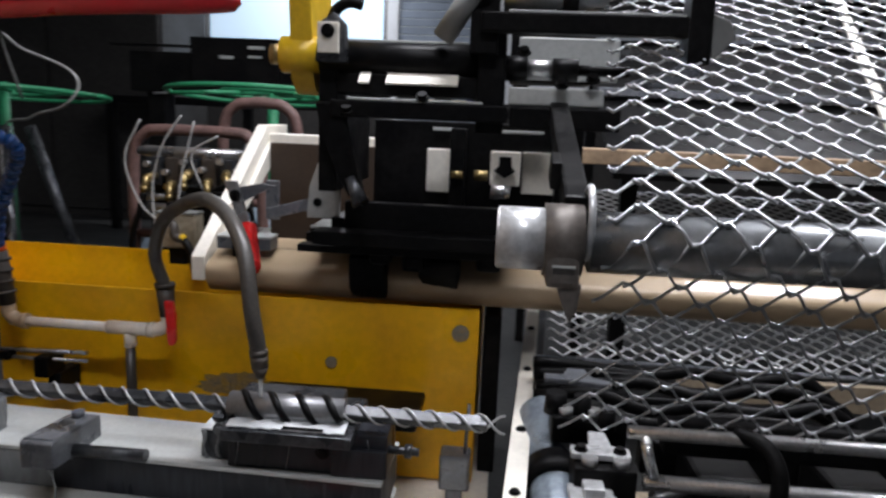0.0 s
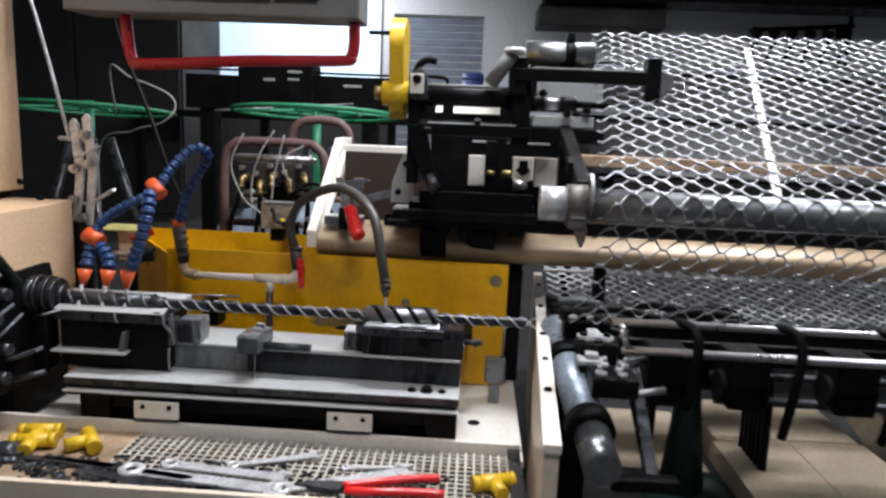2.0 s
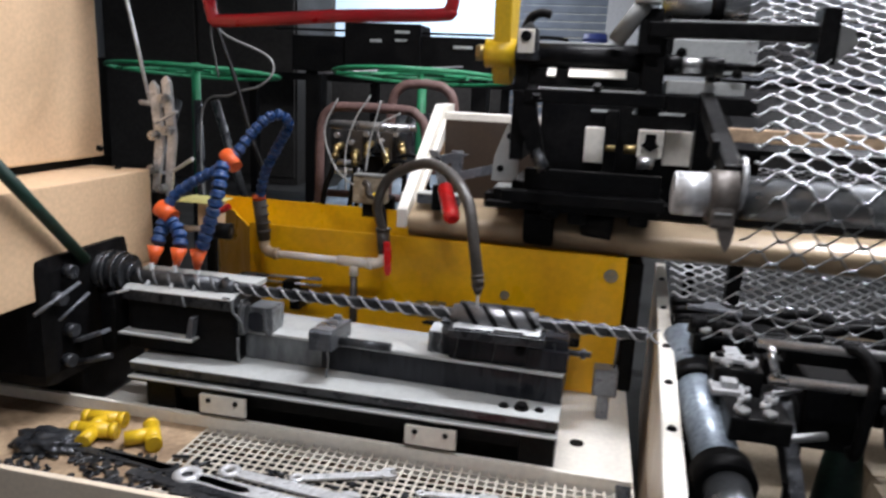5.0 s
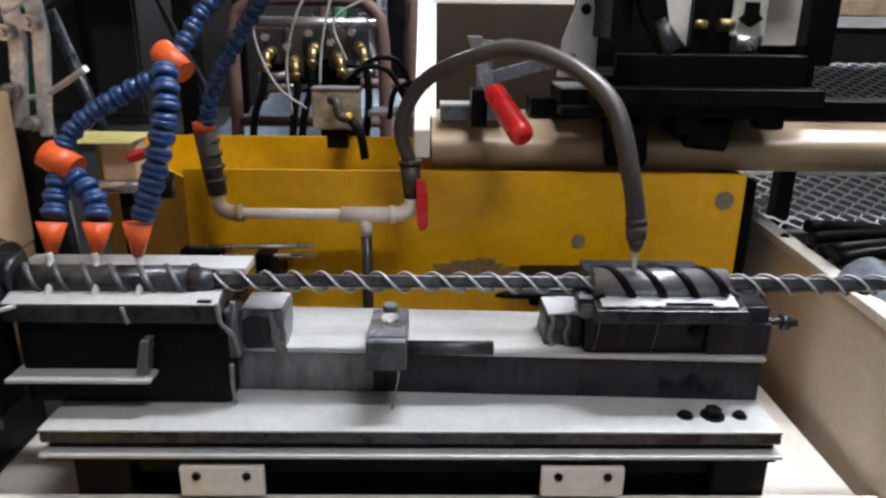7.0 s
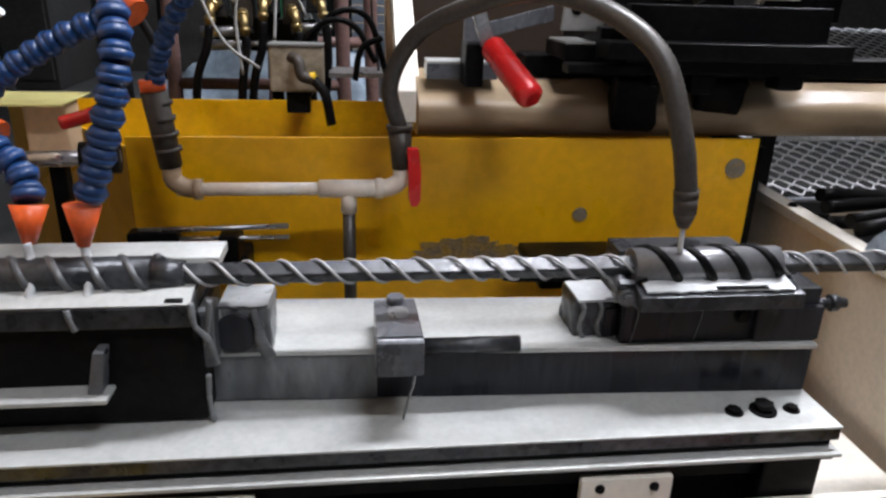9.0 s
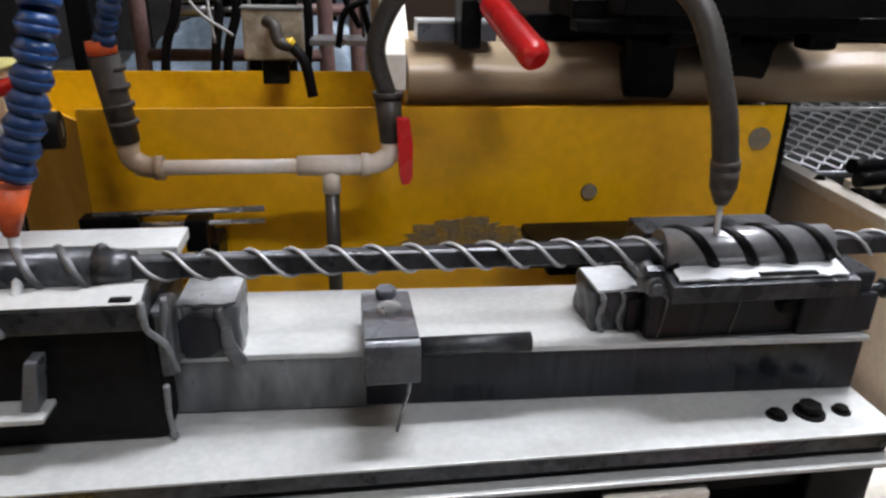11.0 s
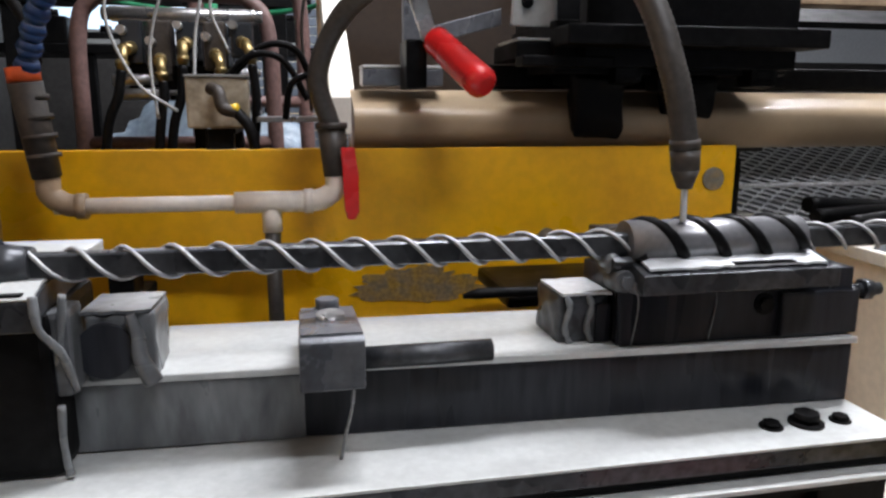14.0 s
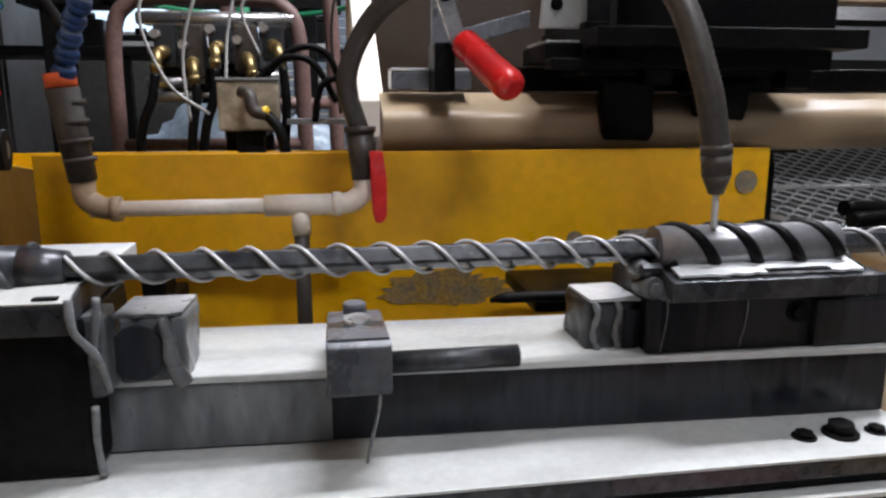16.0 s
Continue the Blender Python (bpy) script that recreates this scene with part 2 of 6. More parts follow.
# ---- the hall ----
def build_hall():
    bm = B()
    bx(bm, -9, 9, -4, 12.15, -0.1, 0.0, 0)
    tagged(part("floor", bm, M_FLOOR), "dark smooth concrete workshop floor", "floor", kind="structure")
    bm = B()
    bx(bm, -9, 9, -4, 12.15, CEILING_Z, CEILING_Z + 0.1, 0)
    tagged(part("ceiling", bm, M_CEIL), "grey workshop ceiling", "ceiling", kind="structure")
    bm = B()
    # far wall with window opening and roller door opening
    y0, y1 = 10.0, 10.15
    wx = (-4.4, -1.9)
    dx = (-1.75, -0.45)
    bx(bm, -9, wx[0], y0, y1, 0, CEILING_Z, 0)
    bx(bm, wx[0], wx[1], y0, y1, 0, 1.75, 0)
    bx(bm, wx[0], wx[1], y0, y1, 3.4, CEILING_Z, 0)
    bx(bm, wx[1], dx[0], y0, y1, 0, CEILING_Z, 0)
    bx(bm, dx[0], dx[1], y0, y1, 2.95, CEILING_Z, 0)
    bx(bm, dx[1], 9, y0, y1, 0, CEILING_Z, 0)
    tagged(part("wall_north", bm, M_WALL), "pale grey painted far wall", "wall", kind="structure")
    for nm, a in (("wall_west", (-9.15, -9, -4, 12.15)), ("wall_east", (9, 9.15, -4, 12.15)), ("wall_south", (-9, 9, -4.15, -4))):
        bm = B()
        bx(bm, *a, 0, CEILING_Z, 0)
        tagged(part(nm, bm, M_WALL), "plain grey workshop wall", "wall", kind="structure")
    # added bands that darken the lower wall to match the floor's tone
    for x0, x1 in ((-8.99, dx[0] - 0.05), (dx[1] + 0.05, 8.99)):
        bm = B()
        bx(bm, x0, x1, y0 - 0.02, y0 - 0.001, 0.001, 1.55, 0.004)
        tagged(part("wall_dark_band", bm, M_WALLDARK), "dark band added over the lower far wall", "wall panel", kind="structure")
    win = thing("window_1", (wx[0], y0, 1.75), "wide frosted window with bright daylight", "window", kind="structure")
    bm = B()
    bx(bm, wx[0] + 0.05, wx[1] - 0.05, y0 + 0.06, y0 + 0.07, 1.8, 3.35, 0)
    part("pane", bm, M_DAY, win)
    for a in ((wx[0], wx[0] + 0.05, 1.75, 3.4), (wx[1] - 0.05, wx[1], 1.75, 3.4)):
        bm = B()
        bx(bm, a[0], a[1], y0 + 0.02, y0 + 0.12, a[2], a[3])
        part("window_frame", bm, M_PANEL, win)
    for z in (1.75, 3.35):
        bm = B()
        bx(bm, wx[0] + 0.05, wx[1] - 0.05, y0 + 0.02, y0 + 0.12, z, z + 0.05)
        part("window_frame", bm, M_PANEL, win)
    door = thing("door_1", (dx[0], y0, 0), "grey slatted roller shutter door", "door", kind="structure")
    for k in range(28):
        bm = B()
        bx(bm, dx[0], dx[1], y0 + 0.05, y0 + 0.09, k * 0.105, k * 0.105 + 0.1, 0.012)
        part("slat", bm, M_SHUTTER, door)


M_SHUTTER = mat("shutter paint", (0.2, 0.24, 0.3), 0.5, var=0.06)
build_hall()


# ---- machine bed ----
def build_bed():
    bed = thing("machine_bed", (-1.1, 1.7, 0.31), "coolant-washed steel machine bed, light-painted pale tops, dark slotted front", "machine bed")
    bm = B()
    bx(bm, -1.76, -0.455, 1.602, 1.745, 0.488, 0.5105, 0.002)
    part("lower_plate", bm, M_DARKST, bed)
    # top skin painted pale for the overhead light; the plate below stays dark
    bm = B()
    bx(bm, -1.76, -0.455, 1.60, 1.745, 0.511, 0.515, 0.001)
    part("lit_top", bm, M_SLAB, bed, "coolant-washed top face painted pale as lit from above")
    # solid black boxes fill the slot and give it its shade
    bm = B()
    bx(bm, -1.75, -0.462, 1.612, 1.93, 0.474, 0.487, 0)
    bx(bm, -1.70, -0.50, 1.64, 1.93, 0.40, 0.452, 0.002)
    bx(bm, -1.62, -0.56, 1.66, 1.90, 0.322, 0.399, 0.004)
    part("slot", bm, M_BLACK, bed, "black fill for the shaded slot under the plates")
    bm = B()
    bx(bm, -1.76, -0.455, 1.587, 1.93, 0.466, 0.473, 0.002)
    part("base_plate", bm, M_SLAB, bed)
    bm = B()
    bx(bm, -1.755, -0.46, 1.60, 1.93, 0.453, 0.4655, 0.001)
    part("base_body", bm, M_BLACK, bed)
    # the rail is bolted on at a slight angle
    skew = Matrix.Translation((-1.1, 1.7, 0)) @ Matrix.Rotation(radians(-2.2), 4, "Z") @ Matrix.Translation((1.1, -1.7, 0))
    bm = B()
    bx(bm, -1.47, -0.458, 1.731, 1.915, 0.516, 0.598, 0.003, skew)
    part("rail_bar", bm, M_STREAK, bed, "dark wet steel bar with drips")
    # pale skin on the dark bar, overhead light put into its colour
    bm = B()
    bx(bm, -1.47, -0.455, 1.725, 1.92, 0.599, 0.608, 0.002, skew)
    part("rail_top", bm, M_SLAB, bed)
    bm = B()
    bx(bm, -1.465, -1.19, 1.7285, 1.7305, 0.518, 0.597, 0, skew)
    part("splash_film", bm, M_FILM, bed, "pale dried coolant film")
    for x, r in ((-0.612, 0.011), (-0.562, 0.016), (-0.512, 0.010)):
        bm = B()
        bolt(bm, (x, 1.652, 0.515), r, 0.016 if r > 0.012 else 0.008)
        part("bolt", bm, M_BLACK, bed)
    for x0 in (-1.52, -0.88):
        bm = B()
        bx(bm, x0, x0 + 0.148, 1.588, 1.602, 0.388, 0.447, 0.003)
        lug = part("lug_plate", bm, M_IVORY, bed, "ivory painted lug plate")
        for dx in (0.03, 0.118):
            bm = B()
            bolt(bm, (x0 + dx, 1.588, 0.43), 0.006, 0.006, (0, -1, 0))
            part("screw", bm, M_BLACK, lug)
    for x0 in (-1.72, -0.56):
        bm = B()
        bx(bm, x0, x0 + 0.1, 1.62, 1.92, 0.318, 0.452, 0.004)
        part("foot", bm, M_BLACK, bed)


def build_table():
    tb = thing("machine_table", (-1.1, 2.0, 0), "ivory painted machine table with a drain hole", "machine table")
    bm = B()
    bx(bm, -1.95, -0.235, 1.60, 2.75, 0.29, 0.315, 0.004)
    part("table_top", bm, M_IVORY, tb)
    bm = B()
    bx(bm, -1.93, -0.25, 1.63, 2.7, 0.0, 0.29, 0.004)
    part("cabinet_base", bm, M_CREAM, tb)
    bm = B()
    cy(bm, (-0.40, 1.88, 0.3155), (-0.40, 1.88, 0.3175), 0.022, 24)
    part("drain_hole", bm, M_BLACK, tb, "dark drain hole")
    # side wall plate, slightly skewed
    sw = thing("side_wall", (-0.2, 1.1, 0), "ivory steel side wall plate with bolted top edge", "machine wall")
    turn = Matrix.Translation((-0.225, 1.0, 0)) @ Matrix.Rotation(radians(-3.6), 4, "Z")
    bm = B()
    bx(bm, -0.022, 0.022, 0, 2.0, 0.635, 0.66, 0.003, turn)
    part("top_strip", bm, M_IVORY, sw)
    bm = B()
    bx(bm, -0.018, 0.018, 0.005, 2.0, 0.0, 0.635, 0.003, turn)
    part("plate", bm, M_SIDE, sw)
    for d in (0.35, 0.62, 0.9, 1.3, 1.7):
        bm = B()
        p = turn @ Vector((0, d, 0.66))
        bolt(bm, p, 0.009, 0.007)
        part("bolt", bm, M_BLACK, sw)


def build_tray():
    tr = thing("tool_tray", (-1.1, 1.4, 0), "cream steel tool tray with a perforated bottom", "tool tray")
    X0, X1, Y0, Y1, Z = -2.3, -0.25, 1.205, 1.615, 0.335
    bm = B()
    bx(bm, X0, X1, Y1 - 0.018, Y1, 0.29, 0.372, 0.004)
    part("rim", bm, M_IVORY, tr)
    bm = B()
    bx(bm, X0, X1, Y0 - 0.02, Y0, 0.10, 0.372, 0.004)
    part("rim", bm, M_SIDE, tr)
    bm = B()
    bx(bm, X1 - 0.04, X1, Y0, Y1 - 0.018, 0.29, 0.36, 0.004)
    part("rim", bm, M_DARKST, tr)
    bm = B()
    bx(bm, X0, -1.50, Y0, Y1 - 0.018, Z - 0.02, Z, 0.002)
    part("plain_bottom", bm, M_DIRTY, tr, "dirty tan bottom sheet")
    bm = B()
    bx(bm, -1.50, X1 - 0.04, Y0, Y1 - 0.018, 0.26, 0.27, 0)
    part("drip_pan", bm, M_BLACK, tr, "black drip pan")
    # perforated sheet as crossing strips with square holes
    bm = B()
    p, w = 0.0262, 0.0066
    n = int((X1 - 0.04 + 1.50) / p)
    for k in range(n + 1):
        x = -1.50 + k * p
        bx(bm, x, x + w, Y0, Y1 - 0.018, Z - 0.002, Z, 0)
    for k in range(int((Y1 - 0.018 - Y0) / p) + 1):
        y = Y0 + k * p
        bx(bm, -1.50, X1 - 0.04, y, min(y + w, Y1 - 0.019), Z - 0.0018, Z + 0.0002, 0)
    part("perforated_sheet", bm, M_DULL, tr, "ivory sheet with rows of square holes")
    bm = B()
    bx(bm, X0, X1, Y0 + 0.02, Y1 - 0.02, 0.0, 0.25, 0.004)
    part("stand", bm, M_CREAM, tr)


def build_shadow_box():
    ch = thing("shadow_box", (-0.2, 2.5, 0.315), "black box standing in for the shadow between tank and side wall", "chute")
    # no real part: black box added where shadow fills this gap
    bm = B()
    bx(bm, -0.272, -0.222, 2.33, 2.72, 0.317, 0.80, 0.006)
    part("casing", bm, M_BLACK, ch)


build_bed()
build_shadow_box()
build_table()
build_tray()


# ---- coolant tank ----
def build_tank():
    tk = thing("coolant_tank", (-1.0, 2.45, 0.32), "open yellow painted coolant tank with worn grey patches", "coolant tank")
    zb = 0.32

    def wall(p, q, z0, z1, name, th=0.006):
        p, q = Vector((*p, 0)), Vector((*q, 0))
        n = Vector((-(q - p).y, (q - p).x, 0)).normalized() * th
        bm = B()
        prism(bm, [(v.x, v.y) for v in (p, q, q + n, p + n)], "z", z0, z1, 0.0015)
        return part(name, bm, M_YELLOW, tk)
    front = wall((-1.70, 2.26), (-0.285, 2.26), zb, 0.835, "front_panel")
    wall((-2.25, 2.98), (-0.285, 2.98), zb, 0.797, "back_panel")
    wall((-2.25, 2.98), (-1.70, 2.268), zb, 0.81, "side_panel")
    wall((-0.285, 2.266), (-0.285, 2.98), zb, 0.79, "side_panel")
    bm = B()
    prism(bm, [(-2.2, 2.97), (-1.69, 2.27), (-0.30, 2.27), (-0.30, 2.97)], "z", 0.58, 0.60)
    part("coolant", bm, M_BROWN, tk, "murky brown coolant")
    for x, z, r in ((-0.335, 0.765, 0.024), (-0.70, 0.655, 0.017)):
        bm = B()
        cy(bm, (x, 2.2605, z), (x, 2.256, z), r, 24)
        part("patch", bm, M_GREY, front, "bare grey patch")
    ps = []
    for k in range(64):
        t = 2 * math.pi * k / 64
        rr = 1 + 0.45 * noise.noise(Vector((2.2 * math.cos(t), 2.2 * math.sin(t), 3.1))) + 0.3 * noise.noise(Vector((7 * math.cos(t), 7 * math.sin(t), 1.0)))
        ps.append((-0.97 + 0.13 * rr * math.cos(t), 0.565 + 0.036 * rr * math.sin(t)))
    bm = B()
    prism(bm, ps, "y", 2.2575, 2.2598)
    part("patch", bm, M_WORN, front, "worn grey brown patch")


# ---- beam, sloping frame and roller ----
def build_beam():
    bm_ = thing("front_beam", (0.5, 2.4, 0), "beige painted steel beam with a rounded front edge", "beam")
    bm = B()
    out = [(2.375, 0.822), (2.345, 0.824), (2.322, 0.832), (2.307, 0.846), (2.298, 0.863), (2.293, 0.880), (2.292, 0.893), (2.295, 0.902), (2.302, 0.909), (2.314, 0.914), (2.40, 0.945), (2.56, 0.950), (2.56, 0.822)]
    prism(bm, out, "x", -1.08, 3.2)
    for f in bm.faces:
        f.smooth = len(f.verts) == 4
    for e in bm.edges:
        if e.calc_face_angle(0) > 0.9 or any(v.co.y > 2.39 for v in e.verts):
            e.smooth = False
    part("beam_body", bm, M_BEAM, bm_, smooth=None)
    fr = thing("sloping_frame", (-1.0, 2.6, 0), "ivory sloping channel frame behind the beam", "machine frame")
    for x0, x1, nm in ((-1.125, -1.085, "side_bar"), (-1.085, -1.07, "side_flange")):
        bm = B()
        prism(bm, [(2.30, 0.86), (2.30, 0.93), (2.86, 1.30), (3.08, 1.30), (3.08, 1.24), (2.88, 1.235), (2.40, 0.90)] if nm == "side_bar" else [(2.42, 0.95), (2.86, 1.24), (2.86, 1.16), (2.42, 0.94)], "x", x0, x1, 0.003)
        part(nm, bm, M_IVORY, fr)
    bm = B()
    bx(bm, -1.085, -0.25, 2.86, 2.95, 1.215, 1.27, 0.004)
    part("cross_bar", bm, M_IVORY, fr)
    bm = B()
    bx(bm, -0.249, 3.1, 2.86, 2.95, 1.215, 1.268, 0.004)
    part("cross_bar", bm, M_DIRTY, fr, "dirty tan part of the cross bar")
    bm = B()
    bx(bm, -1.085, 0.0, 2.57, 2.9, 0.80, 0.84, 0.004)
    part("floor_plate", bm, M_BROWN, fr)
    # back plate coloured dark for the shadow under the carriage
    bm = B()
    bx(bm, -1.07, -0.2, 2.83, 2.86, 0.84, 1.24, 0.004)
    part("back_plate", bm, M_TAN, fr)
    for x in (-1.105, 3.0):
        bm = B()
        bx(bm, x - 0.02, x + 0.04, 3.0, 3.08, 0, 1.235, 0.004)
        part("leg", bm, M_CREAM, fr)
    bm = B()
    bx(bm, -0.82, 3.1, 2.41, 2.52, 0.951, 1.0, 0.006)
    part("slide_rail", bm, M_BLACK, bm_, "black oily slide rail")
    # added black sheet on legs, keeps the view through the mesh dark
    tb = thing("mesh_backing", (1.5, 3.6, 0), "black sloping table added as dark backing for the mesh", "machine table")
    bm = B()
    prism(bm, [(2.97, 1.16), (2.97, 1.18), (4.5, 1.86), (4.5, 1.84)], "x", 0.15, 3.1)
    part("sheet", bm, M_BLACK, tb)
    for y, z in ((3.6, 1.475), (4.3, 1.785)):
        bm = B()
        bx(bm, 0.15, 3.1, y - 0.03, y + 0.03, z, z + 0.035, 0.003)
        part("cross_rail", bm, M_GSTEEL, tb)
    for x in (0.2, 3.0):
        for y, z in ((3.05, 1.19), (4.4, 1.79)):
            bm = B()
            bx(bm, x, x + 0.06, y, y + 0.06, 0, z, 0.004)
            part("leg", bm, M_BLACK, tb)
    sr = thing("support_strip", (0.5, 1.7, 1.2), "pale strip running up under the mesh", "strip")
    bm = B()
    d = Vector((0.25, 1.10, 0.561))
    m_ = Matrix.Translation((0.452, 1.55, 1.206)) @ d.to_track_quat("Y", "Z").to_matrix().to_4x4()
    bx(bm, -0.012, 0.012, 0, d.length, -0.012, -0.005, 0.002, m_)
    part("strip", bm, M_IVORY, sr)
    rl = thing("guide_roller", (-0.2, 1.5, 1.17), "long brushed steel guide roller under the wire mesh", "roller")
    RY, RZ = 1.50, 1.170
    bm = B()
    cy(bm, (-0.10, RY, RZ), (2.25, RY, RZ), 0.049, 40)
    part("drum", bm, M_ROLL, rl)
    bm = B()
    cy(bm, (-0.247, RY, RZ), (-0.243, RY, RZ), 0.046, 40, 0.050)
    cy(bm, (-0.243, RY, RZ), (-0.168, RY, RZ), 0.050, 40)
    part("end_drum", bm, M_TOOL, rl, "bright steel end drum")
    bm = B()
    cy(bm, (-0.172, RY, RZ), (-0.112, RY, RZ), 0.058, 40)
    bx(bm, -0.168, -0.116, RY - 0.055, RY + 0.04, RZ - 0.068, RZ + 0.02, 0.010)
    prism(bm, [(-0.152, RZ - 0.06), (-0.112, RZ - 0.06), (-0.116, RZ - 0.10), (-0.126, RZ - 0.122), (-0.138, RZ - 0.10)], "y", RY - 0.05, RY - 0.02, 0.003)
    co = part("collar", bm, M_COLLAR, rl, "grey brown clamp collar")
    bm = B()
    bx(bm, -0.160, -0.124, RY - 0.0605, RY - 0.055, RZ - 0.034, RZ - 0.030, 0.001)
    part("scale_mark", bm, M_SLAB, co, "bright worn line")
    bm = B()
    ps = [(-0.104, RY + 0.05 * math.cos(2 * math.pi * k / 32), RZ + 0.030 + 0.056 * math.sin(2 * math.pi * k / 32)) for k in range(33)]
    tube(bm, ps, 0.006, 8, 1)
    part("ring", bm, M_TOOL, co, "bright steel ring")
    bm = B()
    m_ = Matrix.Translation((-0.13, RY + 0.02, RZ + 0.04)) @ Matrix.Rotation(radians(16), 4, "X")
    bx(bm, -0.012, 0.03, 0, 0.62, -0.02, 0.03, 0.006, m_)
    bx(bm, -0.03, -0.012, 0.10, 0.16, 0.0, 0.05, 0.004, m_)
    part("hanger_arm", bm, M_BLACK, rl, "black oily arm carrying the roller")


M_COLLAR = mat("grey brown iron", (0.16, 0.14, 0.125), 0.4, 0.4, scale=14, fine=80, var=0.2)
build_tank()
build_beam()


# ---- chain-link mesh ----
def mesh_path(u):
    """Place across the sheet at u metres above the weaving line: y, z, sideways drift."""
    a, b = Vector((1.70, 0.765)), Vector((1.445, 1.165))
    l1 = (b - a).length
    if u < l1:
        p = a + (b - a) * (u / l1)
        return p.x, p.y, 0.05 * u
    r, c = 0.055, Vector((1.50, 1.170))
    a0, a1 = radians(175), radians(117)
    arc = r * (a0 - a1)
    if u < l1 + arc:
        t = a0 - (u - l1) / r
        return c.x + r * math.cos(t), c.y + r * math.sin(t), 0.05 * u
    d = Vector((math.cos(radians(27)), math.sin(radians(27))))
    v = u - l1 - arc
    p = c + Vector((math.cos(a1), math.sin(a1))) * r + d * v
    return p.x, p.y, 0.05 * (u - v) + 0.085 * v


def build_mesh():
    cl = thing("chain_link_mesh", (0.1, 2.0, 0.75), "shiny galvanised chain-link mesh running up over the roller", "wire mesh")
    P, HH, X0, N = 0.084, 0.037, -0.10, 28
    rows = 49
    for r in range(rows):
        bm = B()
        pts = []
        off = (r % 2) * P / 2
        k_ = 0.8 if r * HH < 0.44 else 1.0
        for k in range(2 * N):
            low = k % 2 == 0
            u = (r - 0.04) * HH if low else (r + 1.04) * HH
            x = X0 + off + k * P / 2
            side = 0.0033 if k % 2 else -0.0033
            y, z, dx = mesh_path(max(u, 0))
            y2, z2, _ = mesh_path(max(u, 0) + 0.01)
            nrm = Vector((0, -(z2 - z), y2 - y)).normalized()
            for e, sgn in ((-0.0065, -side), (0.0065, side)):
                pts.append(Vector((x + e + dx, y, z)) + nrm * sgn)
            if k < 2 * N - 1:
                um = max((r + 0.5) * HH, 0)
                y, z, dx = mesh_path(um)
                pts.append(Vector((x + P / 4 + dx, y, z)) + nrm * side)
        tube(bm, pts, 0.003, 6, 1, lambda i: k_ * (0.0028 if i % 3 == 2 else 0.0036))
        part("spiral_wire", bm, M_WIRE, cl)


def build_lower_mesh():
    fm = thing("finished_mesh", (0.8, 3.4, 0.3), "finished bright chain-link mesh lying on a sloping rack", "wire mesh")
    P, HH = 0.084, 0.035
    up = Vector((0, math.cos(radians(17)), math.sin(radians(17))))
    nrm = Vector((0, -math.sin(radians(17)), math.cos(radians(17))))
    for r in range(48):
        pts = []
        for k in range(2 * 37):
            v = (r + (0.0 if k % 2 else 1.06)) * HH
            p = Vector((-0.02 + (r % 2) * P / 2 + k * P / 2, 2.99, 0.475)) + up * v
            side = nrm * (0.003 if k % 2 else -0.003)
            pts += [p - Vector((0.005, 0, 0)) + side, p + Vector((0.005, 0, 0)) - side]
        bm = B()
        tube(bm, pts, 0.0042, 6, 1)
        part("wire", bm, M_FINEWIRE, fm)
    for y, z in ((2.985, 0.46), (4.62, 0.955)):
        bm = B()
        cy(bm, (-0.1, y, z), (3.1, y, z), 0.012, 12)
        part("rack_bar", bm, M_GSTEEL, fm)
        for x in (-0.09, 3.09):
            bm = B()
            bx(bm, x - 0.025, x + 0.025, y - 0.02, y + 0.02, 0, z, 0.004)
            part("post", bm, M_BLACK, fm)
    cr = thing("cross_plank", (1.6, 2.95, 0), "pale tan plank across the rack under the finished mesh", "plank")
    bm = B()
    bx(bm, 0.45, 2.9, 2.93, 2.965, 0.345, 0.45, 0.004)
    part("board", bm, M_CARD, cr)
    for x in (0.5, 2.8):
        bm = B()
        bx(bm, x, x + 0.05, 2.935, 2.96, 0, 0.345, 0.003)
        part("leg", bm, M_BLACK, cr)


# ---- turning mandrel and wire coil ----
SPIN = []


def helix(bm, x0, x1, pitch, radius, r, phase=0.0, seg=6, hand=1):
    n = int((x1 - x0) / pitch * 14)
    pts = []
    for k in range(n + 1):
        t = k / n
        x = x0 + (x1 - x0) * t
        a = phase + hand * 2 * math.pi * (x - x0) / pitch
        pts.append((x, radius * math.cos(a), radius * math.sin(a)))
    return tube(bm, pts, r, seg, 1)


AX = (0.0, 1.735, 0.742)


